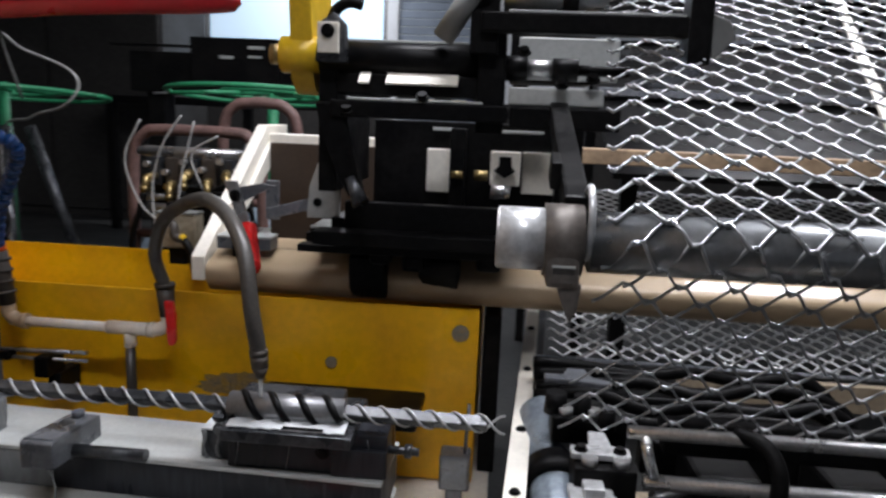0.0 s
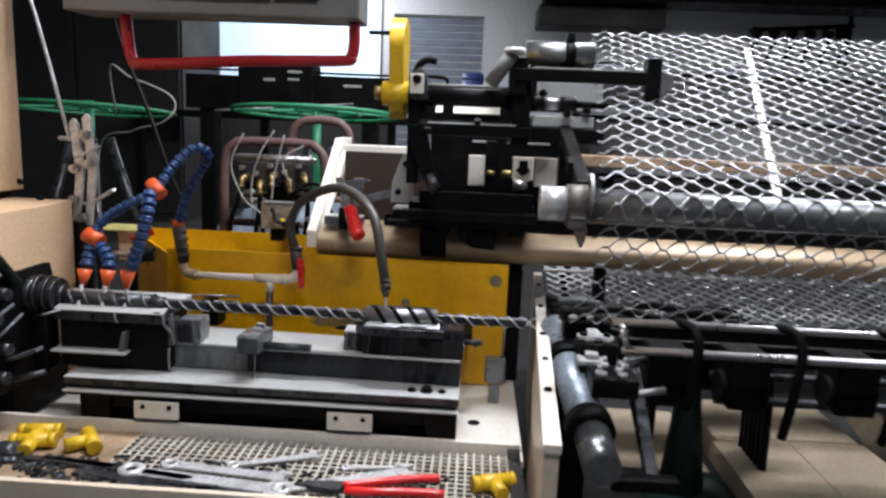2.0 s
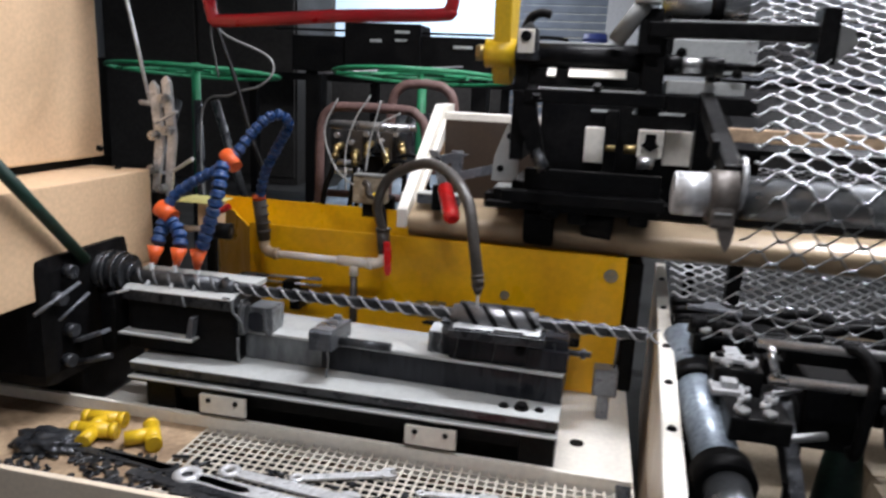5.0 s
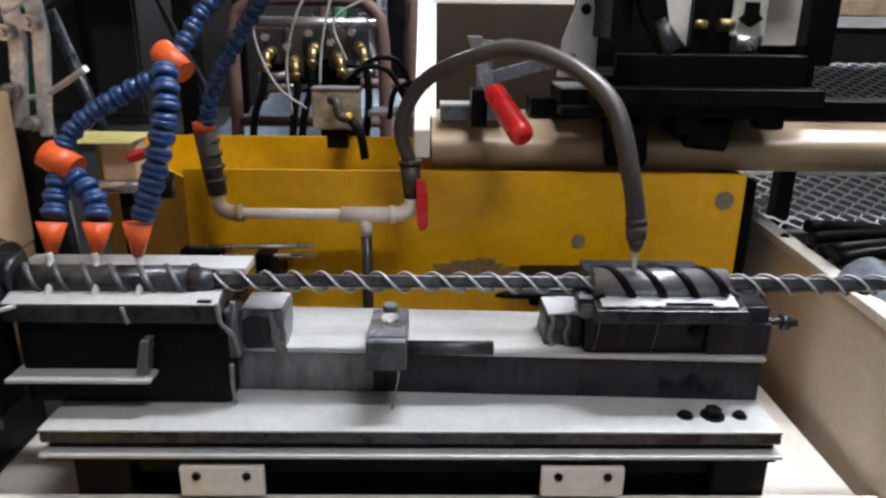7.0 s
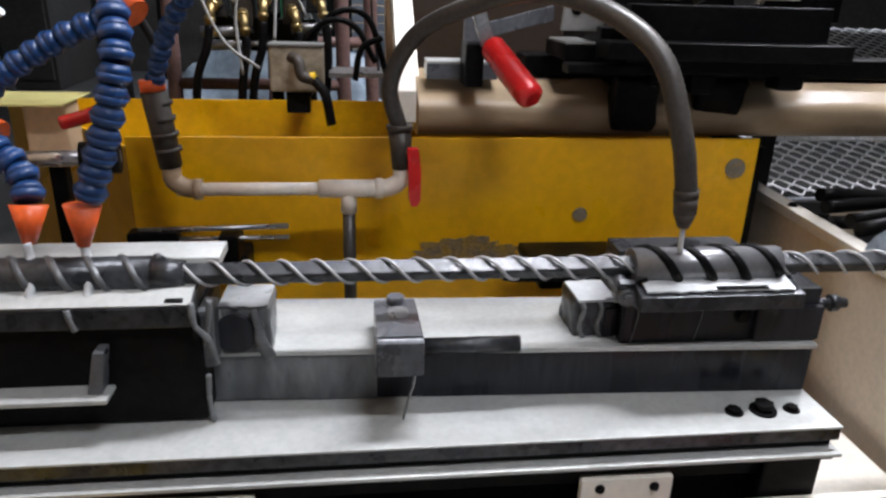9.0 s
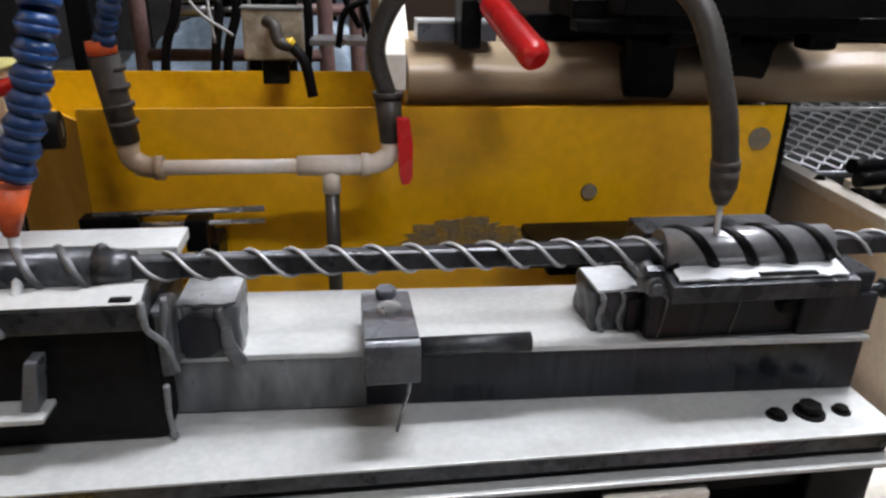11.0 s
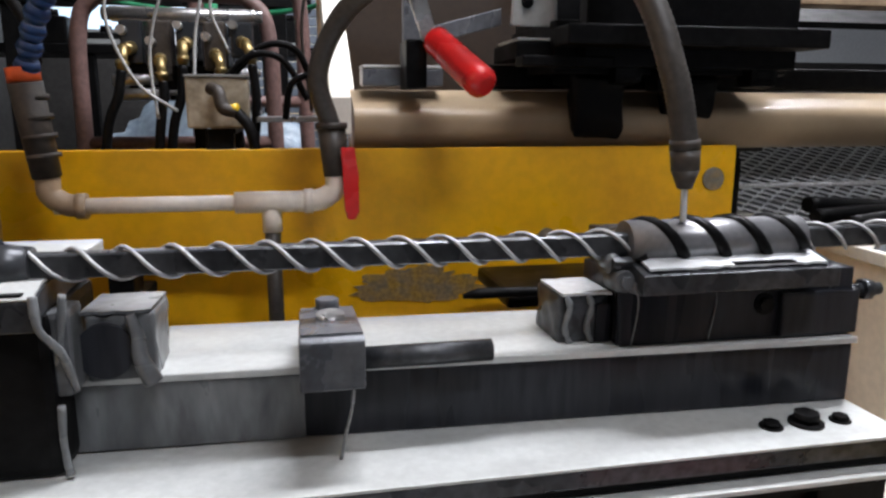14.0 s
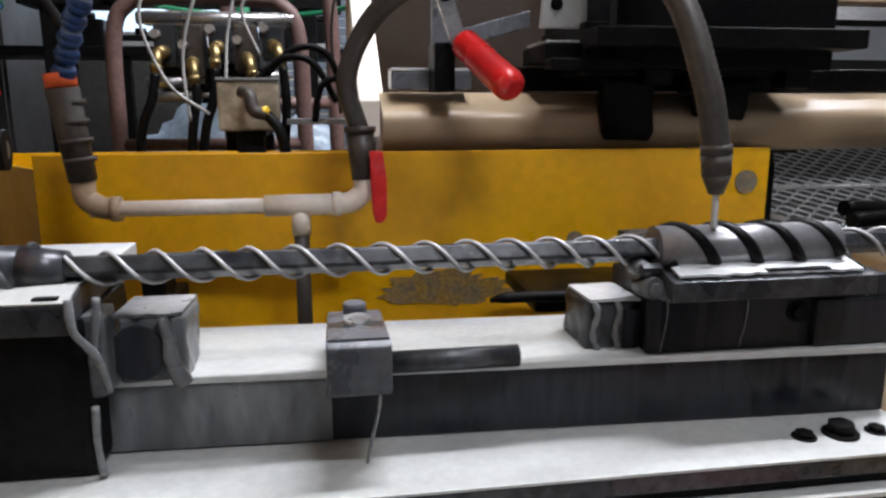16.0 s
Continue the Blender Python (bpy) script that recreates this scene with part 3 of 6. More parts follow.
def build_spiral():
    md = thing("mandrel", (0, AX[1], AX[2]), "flat dark wet steel mandrel blade inside the wire coil", "mandrel")
    w, h = 0.0138, 0.0112
    sec = [(-h, -w + 0.002), (-h + 0.003, -w), (h - 0.003, -w), (h, -w + 0.002), (h, w - 0.002), (h - 0.003, w), (-h + 0.003, w), (-h, w - 0.002)]
    bm = B()
    prism(bm, [(AX[1] + a, AX[2] + b) for a, b in sec], "x", -1.88, -0.245)
    part("blade", bm, M_BLADE, md, "flat dark wet blade")
    bm = B()
    cy(bm, (-1.845, AX[1], AX[2]), (-1.825, AX[1], AX[2]), 0.027, 24)
    part("collar", bm, M_STEEL, md)
    sp = thing("wire_coil", (0, AX[1], AX[2]), "galvanised wire wound in a double coil round the mandrel", "wire coil")
    for ph in (0.0, math.pi):
        me_bm = helix(B(), -1.60, -0.21, 0.10186, 0.0178, 0.0027, ph + math.pi / 2 - 2 * math.pi * 0.22388 / 0.10186)
        bmesh.ops.translate(me_bm, verts=me_bm.verts, vec=Vector((0, AX[1], AX[2])))
        part("wire", me_bm, M_WETWIRE, sp)
    SPIN.append((md, Vector((0, AX[1], AX[2]))))


build_mesh()
build_lower_mesh()
build_spiral()


# ---- guide blocks on the bed ----
def build_guides():
    gb = thing("guide_block", (-0.65, 1.76, 0.603), "dark wet steel guide block with a grooved coolant-washed sleeve", "guide block")
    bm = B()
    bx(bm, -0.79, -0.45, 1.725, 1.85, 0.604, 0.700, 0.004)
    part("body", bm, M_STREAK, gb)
    bm = B()
    bx(bm, -0.862, -0.791, 1.754, 1.84, 0.604, 0.671, 0.006)
    bmesh.ops.subdivide_edges(bm, edges=[e for e in bm.edges if e.calc_length() > 0.03], cuts=6, use_grid_fill=True)
    for v in bm.verts:
        if 0.606 < v.co.z < 0.668:
            v.co += 0.004 * noise.noise_vector(v.co * 45)
    es = part("end_stop", bm, M_DARKST, gb, "splashed dark steel end stop", True)
    for x in (-0.852, -0.822):
        bm = B()
        tube(bm, [(x, 1.752, 0.671), (x + 0.004, 1.750, 0.655), (x - 0.002, 1.751, 0.63), (x + 0.006, 1.752, 0.606)], 0.004, 8, 6, lambda i: 0.0035 + 0.002 * (i % 5) / 5)
        part("coolant_run", bm, M_DRIP, es, "pale run of coolant")
    # thin dark plate painted as the shadow at the stop's right edge
    bm = B()
    bx(bm, -0.812, -0.792, 1.7485, 1.7525, 0.607, 0.66, 0.001)
    part("stop_shadow_plate", bm, M_STREAK, es)
    for p, r in (((-0.797, 1.70, 0.700), 0.017), ((-0.776, 1.694, 0.694), 0.014), ((-0.806, 1.71, 0.722), 0.012)):
        bm = B()
        cy(bm, (p[0], p[1] + 0.03, p[2]), p, r, 14, r * 0.8)
        cy(bm, p, (p[0], p[1] - 0.006, p[2]), r * 0.5, 6)
        part("set_screw", bm, M_SPLASH, gb, "wet set screw")
    rng = random.Random(5)
    ps = [(-0.858 + 0.011 * k, 1.7465 + 0.006 * rng.random()) for k in range(7)] + [(-0.794 - 0.011 * k, 1.83 + 0.006 * rng.random()) for k in range(7)]
    bm = B()
    prism(bm, ps, "z", 0.6715, 0.675)
    part("coolant_film", bm, M_WATER, gb, "white coolant film")
    bm = B()
    ps = [(AX[1] + 0.038 * math.cos(radians(t)), AX[2] + 0.038 * math.sin(radians(t))) for t in range(205, 341, 9)]
    ps += [(AX[1] + 0.028 * math.cos(radians(t)), AX[2] + 0.028 * math.sin(radians(t))) for t in range(340, 204, -9)]
    prism(bm, ps, "x", -0.812, -0.788)
    part("cradle", bm, M_DARKST, gb, "curved dark cradle under the coil")
    bm = B()
    bx(bm, -0.565, -0.448, 1.712, 1.724, 0.610, 0.672, 0.004)
    part("end_plate", bm, M_STREAK, gb)
    bm = B()
    prism(bm, [(1.675, 0.688), (1.675, 0.713), (1.69, 0.716), (1.735, 0.728), (1.85, 0.728), (1.85, 0.702), (1.73, 0.7005)], "x", -0.785, -0.515, 0.002)
    part("top_plate", bm, M_DARKST, gb)
    rng = random.Random(3)
    ps = [(-0.775 + 0.0102 * k, 1.681 + 0.004 * rng.random()) for k in range(25)] + [(-0.53 - 0.0102 * k, 1.728 + 0.008 * rng.random()) for k in range(25)]
    bm = B()
    for v in prism(bm, ps, "z", 0.0, 0.003).verts:
        v.co.z += 0.7165 + (v.co.y - 1.681) * 0.25
    part("coolant_film", bm, M_WATER, gb, "white coolant film")
    bm = B()
    bx(bm, -0.66, -0.575, 1.683, 1.694, 0.7205, 0.7225, 0.0005)
    part("top_slot", bm, M_BLACK, gb, "dark slot in the coolant film")
    bm = B()
    bx(bm, -0.785, -0.56, 1.785, 1.85, 0.7285, 0.748, 0.003)
    part("back_plate", bm, M_DARKST, gb)
    bm = B()
    cy(bm, (-0.785, AX[1], AX[2]), (-0.54, AX[1], AX[2]), 0.0292, 32)
    sl = part("sleeve", bm, M_POLISH, gb)
    for ph in (0.4, 0.4 + math.pi):
        bm = helix(B(), -0.775, -0.545, 0.116, 0.0262, 0.0088, ph, 8, 1)
        bmesh.ops.translate(bm, verts=bm.verts, vec=Vector((0, AX[1], AX[2])))
        part("thread", bm, M_BLACK, sl, "black helical groove")
    bm = B()
    cy(bm, (-0.46, 1.75, 0.66), (-0.385, 1.75, 0.66), 0.009, 14)
    cy(bm, (-0.415, 1.75, 0.66), (-0.40, 1.75, 0.66), 0.015, 6)
    part("adjusting_screw", bm, M_DARKST, gb)
    for x in (-0.585,):
        bm = B()
        bolt(bm, (x, 1.725, 0.655), 0.011, 0.01, (0, -1, 0))
        part("bolt", bm, M_BLACK, gb)
    bm = B()
    for x, z0 in ((-0.77, 0.606), (-0.66, 0.61), (-0.49, 0.612)):
        tube(bm, [(x, 1.7235, 0.69), (x + 0.004, 1.7235, 0.66), (x - 0.004, 1.7235, z0)], 0.0012, 6)
    tagged(part("coolant_drip", bm, M_DRIP, gb), kind="stuff")

    lb = thing("winding_block", (-1.6, 1.75, 0.515), "dark winding block with grooved sleeve wet with coolant", "guide block")
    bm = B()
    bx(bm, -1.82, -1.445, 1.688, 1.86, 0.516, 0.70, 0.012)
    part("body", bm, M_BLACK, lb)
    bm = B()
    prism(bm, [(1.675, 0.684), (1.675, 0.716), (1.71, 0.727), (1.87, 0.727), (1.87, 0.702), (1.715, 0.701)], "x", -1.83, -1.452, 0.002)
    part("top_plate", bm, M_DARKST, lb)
    # thin skin painted pale for the light reflected off the block top
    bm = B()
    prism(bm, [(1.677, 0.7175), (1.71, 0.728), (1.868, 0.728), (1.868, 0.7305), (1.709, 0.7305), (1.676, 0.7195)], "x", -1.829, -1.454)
    part("lit_top", bm, M_SLAB, lb, "coolant-washed top face painted pale as lit from above")
    bm = B()
    bx(bm, -1.427, -1.352, 1.736, 1.82, 0.6035, 0.683, 0.005)
    bmesh.ops.subdivide_edges(bm, edges=[e for e in bm.edges if e.calc_length() > 0.03], cuts=6, use_grid_fill=True)
    for v in bm.verts:
        if 0.606 < v.co.z < 0.68:
            v.co += 0.004 * noise.noise_vector(v.co * 40)
    es = part("end_stop", bm, M_FILM, lb, "splashed steel end stop", True)
    rng = random.Random(8)
    ps = [(-1.430 + 0.0125 * k, 1.732 + 0.006 * rng.random()) for k in range(7)] + [(-1.352 - 0.0125 * k, 1.814 + 0.006 * rng.random()) for k in range(7)]
    bm = B()
    prism(bm, ps, "z", 0.6835, 0.687)
    part("coolant_film", bm, M_SPLASH, es, "grey coolant film")
    bm = B()
    cy(bm, (-1.405, 1.737, 0.642), (-1.405, 1.729, 0.642), 0.032, 28)
    part("dark_disc", bm, M_STREAK, es, "dark wet disc")
    bm = B()
    tube(bm, [(-1.376, 1.728, 0.684), (-1.368, 1.724, 0.66), (-1.366, 1.721, 0.635), (-1.354, 1.721, 0.606)], 0.009, 10, 6, lambda i: 0.006 + 0.005 * i / 18)
    part("coolant_run", bm, M_SPLASH, es, "pale run of coolant")
    bm = B()
    bx(bm, -1.452, -1.429, 1.695, 1.75, 0.604, 0.70, 0.008)
    part("saddle", bm, M_SPLASH, lb, "wet splashed saddle")
    for pts, r in (([(-1.452, 1.672, 0.724), (-1.448, 1.668, 0.69), (-1.436, 1.69, 0.655), (-1.428, 1.70, 0.61)], 0.0055), ([(-1.43, 1.69, 0.72), (-1.435, 1.69, 0.68), (-1.445, 1.70, 0.64), (-1.45, 1.706, 0.60)], 0.005), ([(-1.44, 1.684, 0.60), (-1.442, 1.685, 0.56), (-1.439, 1.685, 0.52)], 0.005), ([(-1.62, 1.674, 0.716), (-1.616, 1.672, 0.70), (-1.612, 1.674, 0.684)], 0.005)):
        bm = B()
        tube(bm, pts, r, 8, 8, lambda i, r=r: r * (0.85 + 0.1 * math.sin(i * 0.5)))
        part("coolant_run", bm, M_DRIP, lb, "pale run of coolant")
    bm = B()
    bx(bm, -1.49, -1.465, 1.680, 1.692, 0.7215, 0.724, 0.0005)
    part("top_slot", bm, M_BLACK, lb)
    bm = B()
    prism(bm, [(-1.605, 0.588), (-1.585, 0.588), (-1.575, 0.655), (-1.59, 0.655)], "y", 1.66, 1.70, 0.002)
    part("shelf_post", bm, M_GSTEEL, lb)
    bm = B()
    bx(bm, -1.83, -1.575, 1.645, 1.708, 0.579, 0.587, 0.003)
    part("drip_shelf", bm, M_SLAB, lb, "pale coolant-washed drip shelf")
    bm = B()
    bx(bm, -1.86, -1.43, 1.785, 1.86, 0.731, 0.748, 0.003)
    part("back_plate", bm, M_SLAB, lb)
    bm = B()
    cy(bm, (-1.82, AX[1], AX[2]), (-1.515, AX[1], AX[2]), 0.0285, 28)
    cy(bm, (-1.515, AX[1], AX[2]), (-1.47, AX[1], AX[2]), 0.0285, 28, 0.021)
    sl = part("sleeve", bm, M_DARKST, lb)
    for ph in (0.9, 0.9 + math.pi):
        bm = helix(B(), -1.82, -1.50, 0.10186, 0.0262, 0.0062, ph, 8, 1)
        bmesh.ops.translate(bm, verts=bm.verts, vec=Vector((0, AX[1], AX[2])))
        part("thread", bm, M_SPLASH, sl, "coolant-filled helical groove")
    cb = thing("clamp_block", (-1.155, 1.75, 0.6), "grey steel clamp block with two screws and a side rod", "clamp block")
    bm = B()
    prism(bm, [(1.638, 0.612), (1.638, 0.667), (1.645, 0.672), (1.812, 0.655), (1.812, 0.6035), (1.70, 0.6035), (1.70, 0.612)], "x", -1.192, -1.122, 0.003)
    part("block", bm, M_BLUEST, cb)
    # lighter skin that carries the reflection on the block's top
    bm = B()
    prism(bm, [(1.648, 0.6725), (1.810, 0.6558), (1.810, 0.6575), (1.648, 0.6742)], "x", -1.190, -1.124)
    part("bright_top", bm, M_GSTEEL, cb, "top skin painted pale for reflected light")
    bm = B()
    bolt(bm, (-1.157, 1.785, 0.658), 0.0145, 0.018)
    part("hex_bolt", bm, M_GSTEEL, cb)
    bm = B()
    cy(bm, (-1.155, 1.74, 0.660), (-1.155, 1.739, 0.670), 0.0165, 20)
    part("washer", bm, M_STEEL, cb)
    bm = B()
    cy(bm, (-1.122, 1.712, 0.621), (-0.963, 1.712, 0.621), 0.0135, 20)
    part("rod", bm, M_DARKST, cb)
    bm = B()
    tube(bm, [(-1.135, 1.642, 0.614), (-1.137, 1.655, 0.585), (-1.143, 1.67, 0.55), (-1.15, 1.672, 0.516)], 0.0022, 6)
    part("drip", bm, M_DRIP, cb)

    so = thing("sensor_post", (-0.38, 2.1, 0.315), "grey sensor block with a thin stem on the table", "sensor")
    bm = B()
    bx(bm, -0.365, -0.285, 2.06, 2.13, 0.40, 0.495, 0.008)
    bx(bm, -0.345, -0.305, 2.07, 2.12, 0.316, 0.40, 0.004)
    part("block", bm, M_GSTEEL, so)
    bm = B()
    cy(bm, (-0.30, 2.09, 0.495), (-0.295, 2.09, 0.63), 0.005, 10)
    part("stem", bm, M_GSTEEL, so)
    tr = thing("drain_trough", (-0.7, 2.05, 0.315), "black drain trough beside the tank", "trough")
    bm = B()
    bx(bm, -0.86, -0.42, 1.99, 2.20, 0.585, 0.612, 0.01)
    part("body", bm, M_BLACK, tr)
    bm = B()
    tube(bm, [(-0.935, 1.99, 0.612), (-0.89, 1.98, 0.618), (-0.7, 1.98, 0.616), (-0.42, 1.985, 0.612)], 0.009, 10, 8, lambda i: 0.004 + 0.005 * min(i / 6, 1))
    part("lip", bm, M_BLACK, tr)
    bm = B()
    bx(bm, -0.62, -0.5, 2.06, 2.18, 0.316, 0.585, 0.006)
    part("stand", bm, M_BLACK, tr)
    mv = thing("valve_manifold", (-1.48, 2.12, 0.6), "small chromed valve manifold on the tank front", "valve")
    bm = B()
    cy(bm, (-1.66, 2.15, 0.665), (-1.36, 2.15, 0.672), 0.006, 12)
    cy(bm, (-1.66, 2.15, 0.645), (-1.36, 2.15, 0.648), 0.005, 12)
    part("rod", bm, M_STEEL, mv)
    bm = B()
    bx(bm, -1.5, -1.46, 2.12, 2.2, 0.60, 0.66, 0.006)
    part("body", bm, M_BLACK, mv)
    bm = B()
    bx(bm, -1.68, -1.58, 2.13, 2.17, 0.64, 0.665, 0.004)
    part("end_block", bm, M_BLACK, mv)
    bm = B()
    bx(bm, -1.49, -1.45, 2.16, 2.255, 0.54, 0.60, 0.006)
    part("mount", bm, M_BLACK, mv)


# ---- pipes and hoses ----
def build_pipes():
    pp = thing("coolant_pipe", (-1.3, 2.15, 0.315), "stained white plastic coolant pipe with tee and elbows", "pipe")
    Y = 2.15
    bm = B()
    cy(bm, (-1.575, Y, 0.752), (-1.285, Y, 0.752), 0.0133, 20)
    part("pipe", bm, M_PVC, pp)
    bm = B()
    cy(bm, (-1.295, Y, 0.752), (-1.175, Y, 0.752), 0.0185, 24)
    cy(bm, (-1.235, Y + 0.002, 0.745), (-1.235, Y + 0.002, 0.70), 0.0165, 24)
    part("tee", bm, M_PVC, pp)
    for x, d in ((-1.572, 1), (-1.135, -1)):
        bm = B()
        tube(bm, [(x + 0.045 * d, Y, 0.752), (x + 0.015 * d, Y, 0.755), (x - 0.008 * d, Y, 0.772), (x - 0.01 * d, Y, 0.80)], 0.0185, 18, 5)
        cy(bm, (x + 0.03 * d, Y, 0.752), (x + 0.045 * d, Y, 0.752), 0.0215, 20)
        part("elbow", bm, M_DIRTY if d > 0 else M_PVC, pp)
    bm = B()
    cy(bm, (-1.235, Y, 0.705), (-1.235, Y, 0.40), 0.0135, 18)
    cy(bm, (-1.235, Y, 0.40), (-1.235, Y, 0.316), 0.02, 18)
    part("riser", bm, M_HOSE, pp)
    bm = B()
    cy(bm, (-1.582, Y, 0.80), (-1.596, Y - 0.01, 0.948), 0.022, 20, 0.025)
    for z in (0.83, 0.86, 0.89, 0.92):
        cy(bm, (-1.578 - (z - 0.80) * 0.1, Y - 0.005, z), (-1.579 - (z - 0.80) * 0.1, Y - 0.005, z + 0.008), 0.0255, 20)
    part("hose_stub", bm, M_BROWN, pp)
    bm = B()
    cy(bm, (-1.125, Y, 0.795), (-1.13, Y, 0.875), 0.02, 20, 0.024)
    cy(bm, (-1.13, Y, 0.875), (-1.13, Y, 0.885), 0.027, 20)
    vb = part("valve_body", bm, M_BROWN, pp, "dirty brown valve body")
    bm = B()
    prism(bm, [(-1.117, 0.845), (-1.094, 0.845), (-1.088, 0.80), (-1.088, 0.735), (-1.095, 0.722), (-1.108, 0.722), (-1.113, 0.74)], "y", Y - 0.035, Y - 0.022, 0.004)
    part("lever", bm, M_RED, vb, "red lever handle")
    bm = B()
    cy(bm, (-1.108, Y - 0.022, 0.835), (-1.118, Y, 0.835), 0.008, 12)
    part("stem", bm, M_STEEL, vb)

    hs = thing("coolant_hose", (-0.9, 1.95, 0.8), "grey ribbed coolant hose arching to a nozzle", "hose")
    path = [(-1.13, Y, 0.875), (-1.15, 2.14, 0.965), (-1.105, 2.10, 1.06), (-1.02, 2.03, 1.115), (-0.92, 1.94, 1.145), (-0.83, 1.85, 1.122), (-0.765, 1.77, 1.06), (-0.735, 1.727, 0.95), (-0.718, 1.72, 0.865)]
    bm = B()
    ps = curve_points(path, 28)
    tube(bm, ps, 0.0165, 14, 1, lambda i: 0.0162 + 0.0012 * (i % 2))
    part("hose", bm, M_HOSE, hs)
    bm = B()
    cy(bm, (-0.719, 1.72, 0.872), (-0.718, 1.72, 0.860), 0.019, 20)
    cy(bm, (-0.718, 1.72, 0.860), (-0.716, 1.72, 0.835), 0.0185, 20, 0.0175)
    cy(bm, (-0.716, 1.72, 0.835), (-0.715, 1.72, 0.812), 0.0175, 20, 0.009)
    part("nozzle", bm, M_BROWN, hs, "brown tapered nozzle")
    bm = B()
    tube(bm, [(-0.715, 1.72, 0.815), (-0.7148, 1.72, 0.80), (-0.7145, 1.72, 0.785), (-0.7142, 1.72, 0.77)], 0.0042, 10, 4)
    part("coolant_stream", bm, M_WATER, hs, "thin white coolant stream")

    # articulated blue hoses
    ll = thing("coolant_nozzles", (-1.6, 1.9, 0.8), "blue segmented coolant hoses with orange nozzles", "coolant hose")

    def beads(pts, step=0.027, r=0.0185):
        ps = curve_points(pts, 30)
        acc, last = 0.0, ps[0]
        for p, q in zip(ps, ps[1:]):
            acc += (q - p).length
            if acc >= step:
                d = (q - last).normalized()
                bm = B()
                cy(bm, q - d * step * 0.95, q - d * step * 0.45, r * 0.72, 14, r)
                cy(bm, q - d * step * 0.45, q, r, 14, r * 0.8)
                part("hose_segment", bm, M_BLUE, ll)
                acc, last = 0.0, q

    beads([(-1.594, 2.14, 0.958), (-1.55, 2.10, 1.06), (-1.47, 2.05, 1.17), (-1.415, 2.0, 1.24), (-1.45, 1.96, 1.265), (-1.51, 1.92, 1.20), (-1.555, 1.88, 1.12)], r=0.019)
    beads([(-1.56, 1.86, 1.10), (-1.65, 1.86, 1.06), (-1.74, 1.85, 1.0), (-1.765, 1.83, 0.95)], r=0.02)
    beads([(-1.545, 1.80, 1.12), (-1.535, 1.76, 1.05), (-1.56, 1.75, 0.95), (-1.60, 1.75, 0.84)], r=0.024)
    beads([(-1.765, 1.82, 0.92), (-1.77, 1.79, 0.86), (-1.765, 1.77, 0.83)], r=0.024)
    beads([(-1.75, 1.82, 0.92), (-1.70, 1.80, 0.88), (-1.685, 1.77, 0.83)], r=0.024)
    for a, b, r0, r1 in (((-1.605, 1.75, 0.845), (-1.61, 1.745, 0.785), 0.026, 0.009), ((-1.768, 1.77, 0.84), (-1.77, 1.755, 0.785), 0.026, 0.009), ((-1.686, 1.77, 0.84), (-1.688, 1.755, 0.785), 0.026, 0.009)):
        bm = B()
        cy(bm, a, b, r0, 18, r1)
        part("nozzle", bm, M_ORANGE, ll, "orange cone nozzle")
    for a, b, r in (((-1.578, 1.88, 1.138), (-1.53, 1.855, 1.10), 0.023), ((-1.79, 1.83, 0.955), (-1.735, 1.82, 0.925), 0.028), ((-1.596, 2.14, 0.948), (-1.598, 2.14, 0.970), 0.024)):
        bm = B()
        cy(bm, a, b, r, 16)
        part("connector", bm, M_ORANGE, ll, "orange hose connector")
    for x in (-1.61, -1.77, -1.688):
        bm = B()
        tube(bm, [(x, 1.745, 0.79), (x + 0.004, 1.74, 0.77), (x + 0.012, 1.715, 0.745), (x + 0.01, 1.70, 0.72)], 0.007, 8)
        part("coolant_stream", bm, M_WATER, ll, "milky coolant stream")
    tv = thing("brass_tap", (-1.55, 2.0, 0.9), "black and steel tap with a small red lever", "tap")
    bm = B()
    cy(bm, (-1.80, 1.96, 0.86), (-1.62, 1.98, 0.86), 0.013, 14)
    part("pipe", bm, M_STEEL, tv)
    bm = B()
    cy(bm, (-1.68, 1.97, 0.86), (-1.62, 1.98, 0.86), 0.028, 16)
    part("body", bm, M_BLACK, tv)
    bm = B()
    tube(bm, [(-1.71, 1.99, 0.915), (-1.66, 1.99, 0.93), (-1.63, 1.99, 0.945)], 0.012, 10)
    part("lever", bm, M_RED, tv)


